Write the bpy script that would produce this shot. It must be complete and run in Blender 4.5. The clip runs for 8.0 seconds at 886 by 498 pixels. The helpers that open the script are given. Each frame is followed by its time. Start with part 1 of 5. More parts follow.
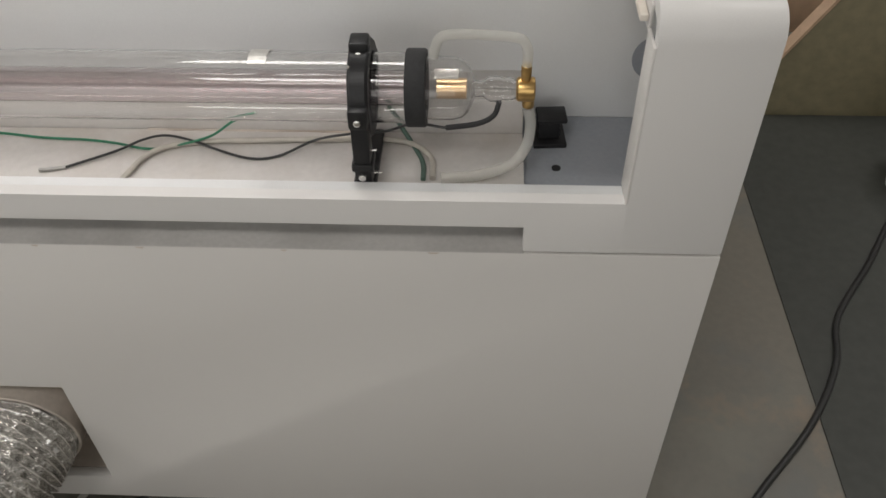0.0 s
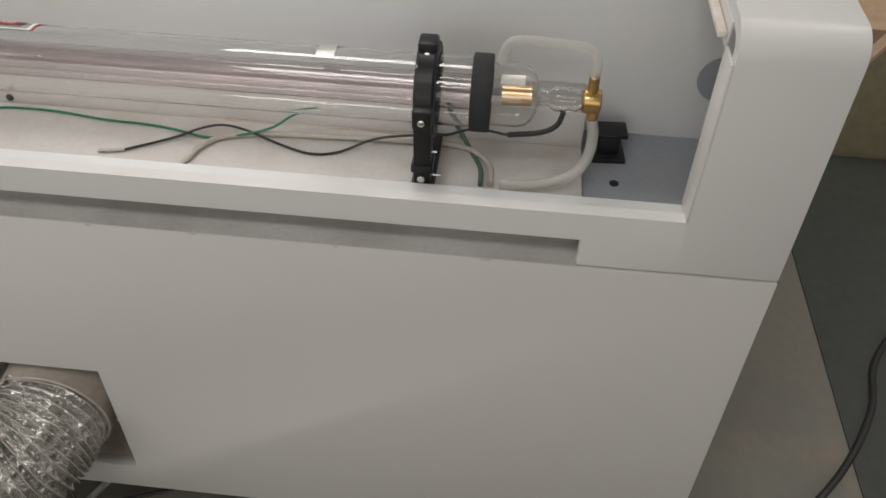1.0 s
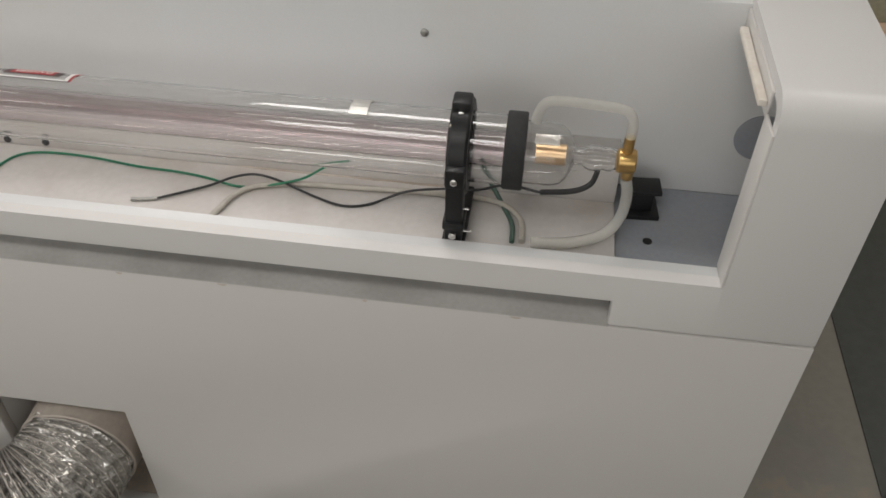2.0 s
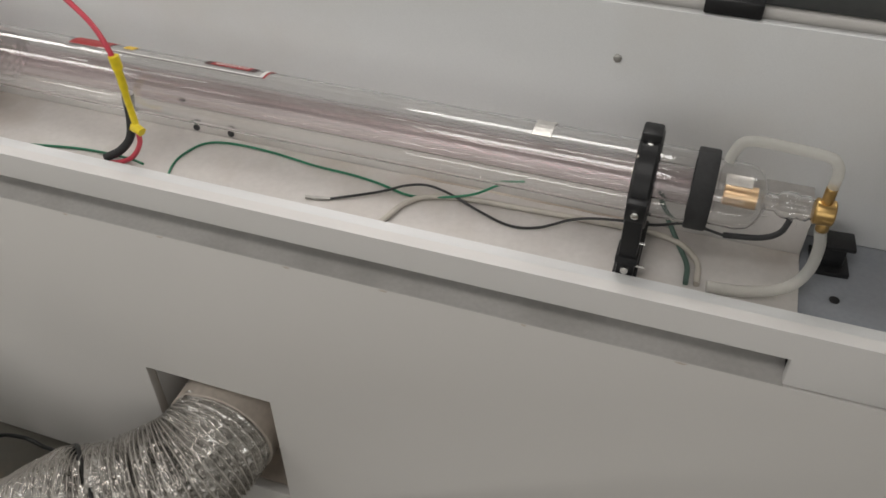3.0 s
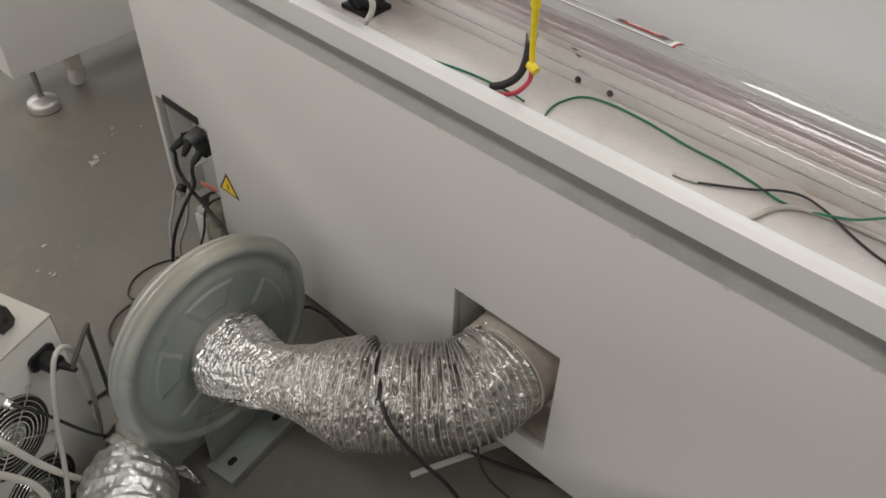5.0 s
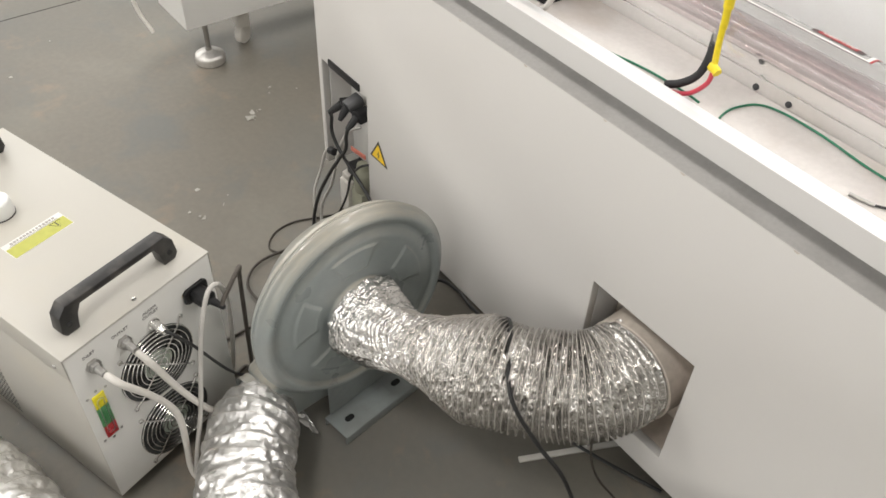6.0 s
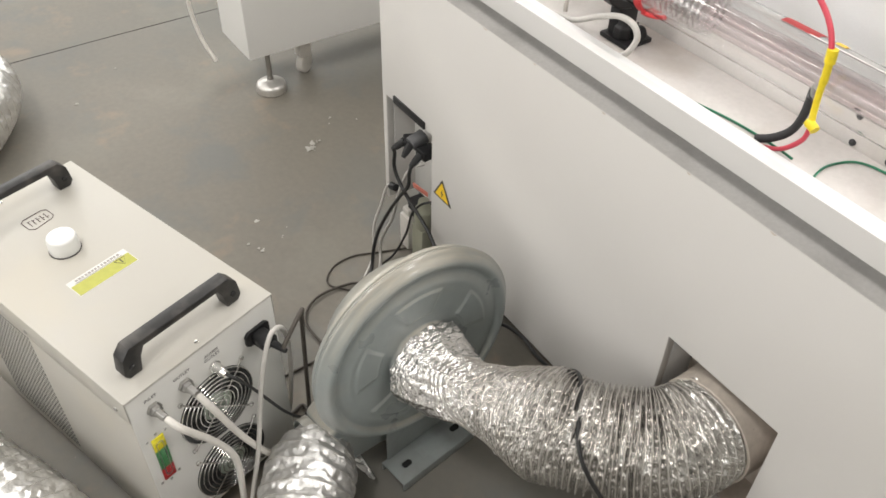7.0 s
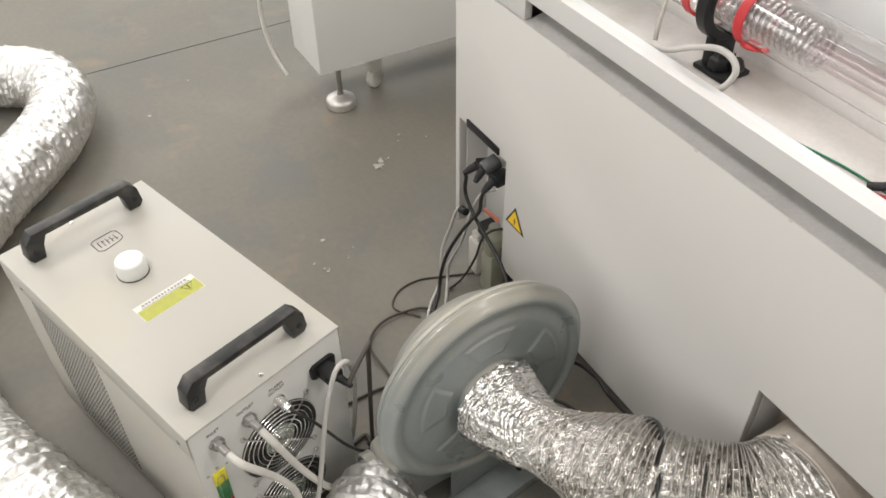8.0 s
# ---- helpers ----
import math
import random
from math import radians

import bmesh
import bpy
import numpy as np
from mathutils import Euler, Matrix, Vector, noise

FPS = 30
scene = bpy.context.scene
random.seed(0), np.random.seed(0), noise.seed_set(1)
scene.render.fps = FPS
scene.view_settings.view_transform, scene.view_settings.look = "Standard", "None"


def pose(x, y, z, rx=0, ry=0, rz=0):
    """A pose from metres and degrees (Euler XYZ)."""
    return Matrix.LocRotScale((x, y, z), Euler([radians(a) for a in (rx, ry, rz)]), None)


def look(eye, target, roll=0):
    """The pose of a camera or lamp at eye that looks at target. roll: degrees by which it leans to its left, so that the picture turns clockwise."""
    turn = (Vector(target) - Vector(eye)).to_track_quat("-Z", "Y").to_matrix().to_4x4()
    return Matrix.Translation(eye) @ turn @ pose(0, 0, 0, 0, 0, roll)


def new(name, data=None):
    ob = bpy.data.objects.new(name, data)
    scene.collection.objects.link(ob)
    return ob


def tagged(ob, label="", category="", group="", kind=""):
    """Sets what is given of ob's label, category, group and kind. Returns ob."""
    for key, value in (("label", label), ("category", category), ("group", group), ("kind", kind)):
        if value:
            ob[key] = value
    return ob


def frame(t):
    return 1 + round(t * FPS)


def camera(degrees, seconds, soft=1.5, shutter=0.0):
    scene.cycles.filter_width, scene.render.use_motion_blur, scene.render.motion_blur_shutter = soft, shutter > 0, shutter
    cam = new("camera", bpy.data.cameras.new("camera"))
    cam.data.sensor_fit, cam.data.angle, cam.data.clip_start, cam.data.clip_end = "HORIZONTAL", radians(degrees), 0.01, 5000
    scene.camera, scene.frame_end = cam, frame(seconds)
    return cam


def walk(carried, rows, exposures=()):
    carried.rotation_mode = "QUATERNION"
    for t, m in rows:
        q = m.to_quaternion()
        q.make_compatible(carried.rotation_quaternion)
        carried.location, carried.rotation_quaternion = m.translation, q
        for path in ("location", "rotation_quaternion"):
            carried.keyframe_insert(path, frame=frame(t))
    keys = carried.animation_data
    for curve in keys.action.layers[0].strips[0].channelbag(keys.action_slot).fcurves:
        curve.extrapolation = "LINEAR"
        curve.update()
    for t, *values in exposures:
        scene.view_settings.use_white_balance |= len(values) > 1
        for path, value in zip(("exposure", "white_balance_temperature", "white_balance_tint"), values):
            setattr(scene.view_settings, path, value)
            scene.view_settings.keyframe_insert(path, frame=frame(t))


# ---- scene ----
cam = camera(55.5, 8.0, soft=1.6, shutter=0.0)
PATH = [
    (0, (0.794, -0.678, 1.427), (0.71, 0.733, 0.012), -1.3),
    (0.5, (0.782, -0.694, 1.421), (0.736, 0.715, 0.002), -0.1),
    (1, (0.755, -0.689, 1.407), (0.626, 0.757, 0.031), 1.5),
    (1.2, (0.758, -0.672, 1.414), (0.621, 0.785, 0.05), 1.7),
    (2.3, (0.733, -0.65, 1.44), (0.466, 0.803, 0.092), 0.1),
    (2.5, (0.726, -0.651, 1.433), (0.377, 0.799, 0.099), -0.3),
    (3, (0.694, -0.642, 1.428), (0.209, 0.774, 0.102), -0.1),
    (3.5, (0.641, -0.649, 1.427), (0.021, 0.711, 0.098), -0.0),
    (4, (0.608, -0.676, 1.429), (-0.158, 0.593, 0.086), -0.1),
    (4.2, (0.607, -0.678, 1.428), (-0.233, 0.536, 0.078), -0.3),
    (5.3, (0.592, -0.736, 1.417), (-0.406, 0.312, 0.037), 2.8),
    (5.5, (0.589, -0.75, 1.418), (-0.45, 0.25, 0.033), 3.1),
    (6, (0.575, -0.775, 1.417), (-0.541, 0.125, 0.024), 2.8),
    (6.5, (0.558, -0.775, 1.421), (-0.598, 0.1, 0.043), 2.3),
    (7, (0.504, -0.771, 1.422), (-0.699, 0.061, 0.058), 1.3),
    (7.5, (0.458, -0.789, 1.423), (-0.818, -0.066, 0.064), -0.2),
    (8, (0.428, -0.75, 1.418), (-0.855, -0.034, 0.062), -0.8),

]
EXPOSURES = [(0.0, -0.78), (1.2, -0.80), (2.4, -0.82), (3.5, -1.02), (4.2, -1.08), (5.4, -0.46), (6.0, 0.0), (6.5, 0.05), (8.0, -0.09)]
walk(cam, [(t, look(eye, target, roll)) for t, eye, target, roll in PATH], EXPOSURES)

# ---- world and light ----
world = bpy.data.worlds.new("workshop_air")
world.use_nodes = True
scene.world = world
world.node_tree.nodes["Background"].inputs[0].default_value = (0.75, 0.85, 1.0, 1)
world.node_tree.nodes["Background"].inputs[1].default_value = 0.4


def area_lamp(name, m, sx, sy, power, colour):
    data = bpy.data.lights.new(name, "AREA")
    data.shape, data.size, data.size_y, data.energy, data.color = "RECTANGLE", sx, sy, power, colour
    ob = new(name, data)
    ob.matrix_world = m
    return ob


ROOM = dict(x0=-5.2, x1=4.2, y0=-4.2, y1=5.0, h=3.4)
# daylight from an assumed west window, an added south fill, and the ceiling panels
area_lamp("window_light", look((-5.05, -0.2, 1.9), (0, -0.2, 1.3)), 5.0, 1.7, 54, (1.0, 0.995, 0.975))
# south fill, added to brighten upright faces; no source known there
area_lamp("window_light", look((-0.3, -4.05, 1.95), (-0.3, 0, 1.2)), 6.0, 1.9, 46, (1.0, 0.985, 0.97))
CEILING_PANELS = [(-2.6, -1.6), (-2.6, 1.4), (0.1, -1.6), (0.1, 1.4), (2.6, 1.4)]
for px, py in CEILING_PANELS:
    area_lamp("ceiling_panel_light", pose(px, py, 3.32, 0, 0, 0), 1.15, 0.55, 32, (1.0, 0.965, 0.93))


# ---- materials ----
def mat(name, colour, rough=0.5, metal=0.0, vary=0.08, grain=40.0, bump=0.1, stain=None, stain_amount=0.0,
        stain_scale=3.0, coat=0.0, spec=0.5, island=False):
    """A painted, plastic or metal surface with grain and larger stains."""
    m = bpy.data.materials.new(name)
    m.use_nodes = True
    nt = m.node_tree
    n, l = nt.nodes, nt.links
    b = n["Principled BSDF"]
    b.inputs["Metallic"].default_value = metal
    b.inputs["Coat Weight"].default_value = coat
    b.inputs["Specular IOR Level"].default_value = spec
    tc = n.new("ShaderNodeTexCoord")
    fine = n.new("ShaderNodeTexNoise")
    fine.inputs["Scale"].default_value, fine.inputs["Detail"].default_value = grain, 5
    big = n.new("ShaderNodeTexNoise")
    big.inputs["Scale"].default_value, big.inputs["Detail"].default_value = stain_scale, 6
    l.new(tc.outputs["Object"], fine.inputs["Vector"])
    l.new(tc.outputs["Object"], big.inputs["Vector"])
    ramp = n.new("ShaderNodeMapRange")
    ramp.inputs["From Min"].default_value, ramp.inputs["From Max"].default_value = 0.3, 0.7
    ramp.inputs["To Min"].default_value, ramp.inputs["To Max"].default_value = 1 - vary, 1 + vary
    l.new(fine.outputs["Fac"], ramp.inputs["Value"])
    tint = n.new("ShaderNodeMix")
    tint.data_type, tint.blend_type = "RGBA", "MULTIPLY"
    tint.inputs["Factor"].default_value = 1.0
    tint.inputs[6].default_value = (*colour, 1)
    l.new(ramp.outputs["Result"], tint.inputs[7])
    out = tint.outputs[2]
    if stain:
        fac = n.new("ShaderNodeMapRange")
        fac.inputs["From Min"].default_value, fac.inputs["From Max"].default_value = 0.48, 0.72
        fac.inputs["To Max"].default_value = stain_amount
        l.new(big.outputs["Fac"], fac.inputs["Value"])
        mx = n.new("ShaderNodeMix")
        mx.data_type = "RGBA"
        l.new(fac.outputs["Result"], mx.inputs["Factor"])
        l.new(out, mx.inputs[6])
        mx.inputs[7].default_value = (*stain, 1)
        out = mx.outputs[2]
    l.new(out, b.inputs["Base Color"])
    rr = n.new("ShaderNodeMapRange")
    rr.inputs["To Min"].default_value, rr.inputs["To Max"].default_value = max(rough - 0.1, 0.03), min(rough + 0.1, 1)
    l.new(big.outputs["Fac"], rr.inputs["Value"])
    l.new(rr.outputs["Result"], b.inputs["Roughness"])
    if bump:
        bp = n.new("ShaderNodeBump")
        bp.inputs["Strength"].default_value, bp.inputs["Distance"].default_value = bump, 0.002
        l.new(fine.outputs["Fac"], bp.inputs["Height"])
        l.new(bp.outputs["Normal"], b.inputs["Normal"])
    return m


def add_dust(m, dust, amount):
    """Settled dust: a patchy film on faces that look upwards."""
    n, l = m.node_tree.nodes, m.node_tree.links
    b = n["Principled BSDF"]
    base = b.inputs["Base Color"].links[0].from_socket
    geo = n.new("ShaderNodeNewGeometry")
    sep = n.new("ShaderNodeSeparateXYZ")
    l.new(geo.outputs["Normal"], sep.inputs[0])
    up = n.new("ShaderNodeMapRange")
    up.inputs["From Min"].default_value, up.inputs["From Max"].default_value = 0.15, 0.75
    up.inputs["To Max"].default_value = amount
    l.new(sep.outputs["Z"], up.inputs["Value"])
    nz = n.new("ShaderNodeTexNoise")
    nz.inputs["Scale"].default_value, nz.inputs["Detail"].default_value = 14, 6
    mul = n.new("ShaderNodeMath")
    mul.operation = "MULTIPLY"
    l.new(up.outputs["Result"], mul.inputs[0])
    l.new(nz.outputs["Fac"], mul.inputs[1])
    mx = n.new("ShaderNodeMix")
    mx.data_type = "RGBA"
    mx.inputs[7].default_value = (*dust, 1)
    l.new(mul.outputs["Value"], mx.inputs["Factor"])
    l.new(base, mx.inputs[6])
    l.new(mx.outputs[2], b.inputs["Base Color"])
    return m


def foil_mat(name, rough, tone, scale, relief):
    m = mat(name, tone, rough, 1.0, 0.12, 60, 0.0)
    n, l = m.node_tree.nodes, m.node_tree.links
    b = n["Principled BSDF"]
    tc = n.new("ShaderNodeTexCoord")
    v = n.new("ShaderNodeTexVoronoi")
    v.feature = "F1"
    v.inputs["Scale"].default_value = scale
    nz = n.new("ShaderNodeTexNoise")
    nz.inputs["Scale"].default_value, nz.inputs["Detail"].default_value = scale * 0.6, 8
    nz.inputs["Distortion"].default_value = 1.4
    l.new(tc.outputs["Object"], v.inputs["Vector"])
    l.new(tc.outputs["Object"], nz.inputs["Vector"])
    add = n.new("ShaderNodeMath")
    add.operation = "ADD"
    l.new(v.outputs["Distance"], add.inputs[0])
    l.new(nz.outputs["Fac"], add.inputs[1])
    bp = n.new("ShaderNodeBump")
    bp.inputs["Strength"].default_value, bp.inputs["Distance"].default_value = relief, 0.004
    l.new(add.outputs["Value"], bp.inputs["Height"])
    l.new(bp.outputs["Normal"], b.inputs["Normal"])
    return m


def clear_mat(name, colour, rough, ior, weight=1.0):
    m = bpy.data.materials.new(name)
    m.use_nodes = True
    b = m.node_tree.nodes["Principled BSDF"]
    b.inputs["Base Color"].default_value = (*colour, 1)
    b.inputs["Roughness"].default_value = rough
    b.inputs["IOR"].default_value = ior
    b.inputs["Transmission Weight"].default_value = weight
    return m


def thin_glass(name, tint, rough, least, edge):
    """Thin-walled glass: see-through, with gloss that grows towards the grazing edge."""
    m = bpy.data.materials.new(name)
    m.use_nodes = True
    n, l = m.node_tree.nodes, m.node_tree.links
    n.remove(n["Principled BSDF"])
    clear = n.new("ShaderNodeBsdfTransparent")
    clear.inputs["Color"].default_value = (*tint, 1)
    gloss = n.new("ShaderNodeBsdfGlossy")
    gloss.inputs["Roughness"].default_value = rough
    lw = n.new("ShaderNodeLayerWeight")
    power = n.new("ShaderNodeMath")
    power.operation = "POWER"
    power.inputs[1].default_value = 5.5
    l.new(lw.outputs["Facing"], power.inputs[0])
    span = n.new("ShaderNodeMapRange")
    span.inputs["To Min"].default_value, span.inputs["To Max"].default_value = least, edge
    l.new(power.outputs["Value"], span.inputs["Value"])
    lw.inputs["Blend"].default_value = 0.5
    tc = n.new("ShaderNodeTexCoord")
    nz = n.new("ShaderNodeTexNoise")
    nz.inputs["Scale"].default_value = 60
    l.new(tc.outputs["Object"], nz.inputs["Vector"])
    bp = n.new("ShaderNodeBump")
    bp.inputs["Strength"].default_value, bp.inputs["Distance"].default_value = 0.05, 0.001
    l.new(nz.outputs["Fac"], bp.inputs["Height"])
    l.new(bp.outputs["Normal"], gloss.inputs["Normal"])
    mix = n.new("ShaderNodeMixShader")
    l.new(span.outputs["Result"], mix.inputs[0])
    l.new(clear.outputs[0], mix.inputs[1])
    l.new(gloss.outputs[0], mix.inputs[2])
    l.new(mix.outputs[0], n["Material Output"].inputs["Surface"])
    return m


def glow_mat(name, colour, strength):
    m = bpy.data.materials.new(name)
    m.use_nodes = True
    b = m.node_tree.nodes["Principled BSDF"]
    b.inputs["Base Color"].default_value = (*colour, 1)
    b.inputs["Emission Color"].default_value = (*colour, 1)
    b.inputs["Emission Strength"].default_value = strength
    return m


WHITE = mat("white_powder_coat", (0.625, 0.605, 0.58), 0.42, 0, 0.02, 900, 0.05, (0.57, 0.535, 0.50), 0.25, 2.2)
# lighter copy of WHITE: stronger light on rail and posts, put into the colour
WHITE_LIT = mat("white_powder_coat_lit", (0.68, 0.665, 0.65), 0.42, 0, 0.02, 900, 0.05, (0.66, 0.63, 0.60), 0.25, 3.0)
WHITE_FAR = mat("clean_white_powder_coat", (0.80, 0.79, 0.765), 0.45, 0, 0.02, 900, 0.05, (0.74, 0.72, 0.68), 0.3, 2.5)
WHITE_IN = mat("white_inner_sheet", (0.70, 0.705, 0.705), 0.5, 0, 0.02, 700, 0.05, (0.60, 0.56, 0.5), 0.3, 5)
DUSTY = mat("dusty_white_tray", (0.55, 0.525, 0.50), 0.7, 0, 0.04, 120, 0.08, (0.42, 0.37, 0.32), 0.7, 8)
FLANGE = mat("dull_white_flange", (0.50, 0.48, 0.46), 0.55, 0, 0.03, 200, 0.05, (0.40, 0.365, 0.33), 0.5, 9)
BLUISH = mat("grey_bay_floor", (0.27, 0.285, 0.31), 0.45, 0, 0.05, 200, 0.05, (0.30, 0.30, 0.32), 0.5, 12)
# slot dust, toned down to paint in the shade of the recess
SLOT_SHADE_DUST = mat("shaded_dusty_slot_lining", (0.50, 0.485, 0.465), 0.75, 0, 0.05, 160, 0.08, (0.30, 0.285, 0.265), 0.6, 7)
CREAM = mat("cream_seal_strip", (0.74, 0.69, 0.62), 0.7, 0, 0.04, 150, 0.1, (0.50, 0.40, 0.3), 0.35, 30)
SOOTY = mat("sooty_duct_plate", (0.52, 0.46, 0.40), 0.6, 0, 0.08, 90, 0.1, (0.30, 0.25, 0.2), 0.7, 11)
BLACK = mat("black_plastic", (0.012, 0.012, 0.013), 0.4, 0, 0.1, 300, 0.1, spec=0.35)
LID_GREY = mat("dark_grey_lid", (0.055, 0.058, 0.057), 0.45, 0, 0.08, 120, 0.06, (0.08, 0.08, 0.078), 0.5, 6)
RUBBER = mat("black_rubber", (0.022, 0.022, 0.023), 0.75, 0, 0.15, 200, 0.15)
CABLE = mat("black_cable_jacket", (0.02, 0.02, 0.02), 0.45, 0, 0.1, 300, 0.05)
CABLE_BROWN = mat("dusty_dark_cable", (0.065, 0.055, 0.045), 0.6, 0, 0.15, 200, 0.1)
DARK = mat("dark_underframe", (0.03, 0.03, 0.032), 0.6, 0, 0.1, 50, 0.1)
GREY = mat("grey_enamel", (0.285, 0.315, 0.31), 0.3, 0, 0.03, 60, 0.03, (0.40, 0.36, 0.30), 0.35, 7, coat=0.25)
GREY_CLEAN = mat("grey_enamel_bracket", (0.26, 0.285, 0.28), 0.35, 0, 0.04, 60, 0.05, (0.2, 0.2, 0.19), 0.5, 20, coat=0.2)
BLACK_WORN = mat("worn_black_plastic", (0.02, 0.019, 0.019), 0.42, 0, 0.1, 300, 0.1, (0.11, 0.10, 0.09), 0.7, 22)
BEIGE = mat("ivory_powder_coat", (0.475, 0.455, 0.41), 0.45, 0, 0.03, 800, 0.08, (0.52, 0.47, 0.37), 0.4, 6)
IVORY_FRONT = mat("white_front_sheet", (0.71, 0.70, 0.67), 0.45, 0, 0.02, 800, 0.05, (0.62, 0.58, 0.5), 0.3, 8)
CHROME = mat("bright_metal", (0.72, 0.71, 0.69), 0.22, 1, 0.05, 200, 0.05)
BRUSHED = mat("brushed_bright_steel", (0.62, 0.60, 0.57), 0.42, 0.75, 0.08, 160, 0.08)
STEEL = mat("dull_steel", (0.42, 0.41, 0.39), 0.42, 1, 0.1, 120, 0.1)
BRASS = mat("brass", (0.58, 0.38, 0.15), 0.3, 1, 0.08, 120, 0.05)
GOLD = mat("gold_electrode", (0.78, 0.56, 0.34), 0.3, 1, 0.06, 120, 0.05)
RED = mat("red_silicone_band", (0.52, 0.03, 0.035), 0.5, 0, 0.08, 100, 0.05)
RED_WIRE = mat("red_wire", (0.55, 0.05, 0.08), 0.4, 0, 0.05, 100, 0.0)
YELLOW = mat("yellow_tape", (0.80, 0.62, 0.02), 0.4, 0, 0.1, 120, 0.2)
GREEN = mat("green_wire", (0.012, 0.15, 0.075), 0.4, 0, 0.08, 100, 0.0)
HOSE = mat("milky_silicone_hose", (0.72, 0.69, 0.64), 0.35, 0, 0.04, 80, 0.03)
LABEL_WHITE = mat("label_white", (0.80, 0.79, 0.76), 0.5, 0, 0.02, 200, 0.0)
LABEL_RED = mat("label_red", (0.36, 0.022, 0.025), 0.45, 0, 0.06, 100, 0.0)
LABEL_DARK = mat("label_dark", (0.06, 0.03, 0.03), 0.45, 0, 0.06, 100, 0.0)
LABEL_YELLOW = mat("label_lime_yellow", (0.44, 0.44, 0.09), 0.4, 0, 0.06, 100, 0.0)
SIGN_YELLOW = mat("sign_yellow", (0.85, 0.55, 0.02), 0.4, 0, 0.04, 100, 0.0)
INK = mat("dark_ink", (0.05, 0.045, 0.045), 0.6, 0, 0.05, 100, 0.0)
GAUGE_GREEN = mat("gauge_green", (0.05, 0.20, 0.07), 0.3, 0, 0.05, 100, 0.0)
CAP_WHITE = mat("white_cap_plastic", (0.78, 0.78, 0.76), 0.35, 0, 0.01, 100, 0.02)
FAN_DARK = mat("fan_dark", (0.03, 0.034, 0.034), 0.5, 0, 0.1, 60, 0.1)
FAN_HUB = mat("fan_hub_label", (0.42, 0.47, 0.40), 0.3, 0.3, 0.1, 60, 0.05)
OLIVE = mat("olive_desk_panel", (0.22, 0.19, 0.115), 0.6, 0, 0.12, 30, 0.15)
WOOD = mat("pale_wood_edge", (0.55, 0.38, 0.26), 0.5, 0, 0.12, 25, 0.1)
WALL_PAINT = mat("workshop_wall_paint", (0.66, 0.66, 0.64), 0.8, 0, 0.04, 12, 0.1, (0.5, 0.5, 0.48), 0.3, 1.5)
CEILING_MAT = mat("ceiling_paint", (0.7, 0.7, 0.69), 0.85, 0, 0.03, 10, 0.1)
CHIP = mat("pale_chips", (0.46, 0.44, 0.40), 0.7, 0, 0.1, 80, 0.1)
SHADOW_GREY = mat("floor_shadow_grey", (0.047, 0.049, 0.043), 0.6, 0, 0.12, 40, 0.15)
FOIL = foil_mat("aluminium_foil", 0.25, (0.76, 0.745, 0.725), 160, 0.35)
FOIL_SOFT = foil_mat("crumpled_aluminium_foil", 0.44, (0.80, 0.79, 0.775), 90, 0.3)
GLASS = thin_glass("clear_glass", (0.992, 0.988, 0.988), 0.05, 0.03, 0.55)
MILKY = mat("milky_translucent_silicone", (0.80, 0.79, 0.75), 0.4, 0, 0.03, 80, 0.02)
MILKY.node_tree.nodes["Principled BSDF"].inputs["Transmission Weight"].default_value = 0.72
MILKY.node_tree.nodes["Principled BSDF"].inputs["IOR"].default_value = 1.06
FADED_INK = mat("faded_grey_print", (0.33, 0.31, 0.29), 0.6, 0, 0.05, 100, 0.0)
PALE_BLUE = mat("pale_bluish_plate", (0.56, 0.59, 0.63), 0.45, 0, 0.03, 200, 0.03)
WIRE = mat("dusty_coil_wire", (0.50, 0.47, 0.43), 0.4, 0.4, 0.1, 200, 0.05)
DUSTY_GREY = mat("dust_coated_grey", (0.34, 0.32, 0.285), 0.6, 0, 0.08, 60, 0.1)
PINK_GLASS = thin_glass("faintly_pink_glass", (0.995, 0.972, 0.975), 0.05, 0.012, 0.8)
SPIRAL_GLASS = thin_glass("bright_spiral_glass", (0.98, 0.955, 0.955), 0.18, 0.38, 0.9)
INNER_GLASS = thin_glass("thin_inner_glass", (0.975, 0.955, 0.955), 0.12, 0.10, 0.8)
WALL_GLASS = clear_mat("tube_wall_glass", (0.965, 0.96, 0.955), 0.05, 1.42)
WALL_PINK = clear_mat("pink_jacket_glass", (0.975, 0.93, 0.94), 0.06, 1.36)
CLEAR_HOSE = clear_mat("clear_silicone", (0.95, 0.94, 0.92), 0.3, 1.15, 0.92)
GLOW = glow_mat("panel_diffuser", (1.0, 0.98, 0.94), 5.0)
GREY_GREEN = mat("dusty_green_wire", (0.07, 0.12, 0.095), 0.5, 0, 0.08, 100, 0.0)
UNSEEN_GLOW = glow_mat("unseen_window_glow", (1.0, 0.99, 0.965), 0.8)
LEMON = mat("lemon_yellow", (0.80, 0.70, 0.02), 0.35, 0, 0.03, 100, 0.0)
DUSTY_HOSE = mat("dusty_beige_hose", (0.36, 0.335, 0.30), 0.5, 0, 0.06, 80, 0.03)
HOSE_GREY = mat("dusty_grey_hose", (0.50, 0.48, 0.45), 0.4, 0, 0.05, 80, 0.03)
PLUG_GREY = mat("grey_plug_plastic", (0.085, 0.085, 0.088), 0.45, 0, 0.08, 200, 0.05)
FADED_RED = mat("faded_red_tag", (0.62, 0.20, 0.15), 0.6, 0, 0.06, 80, 0.05)

add_dust(GREY, (0.40, 0.37, 0.31), 1.5)


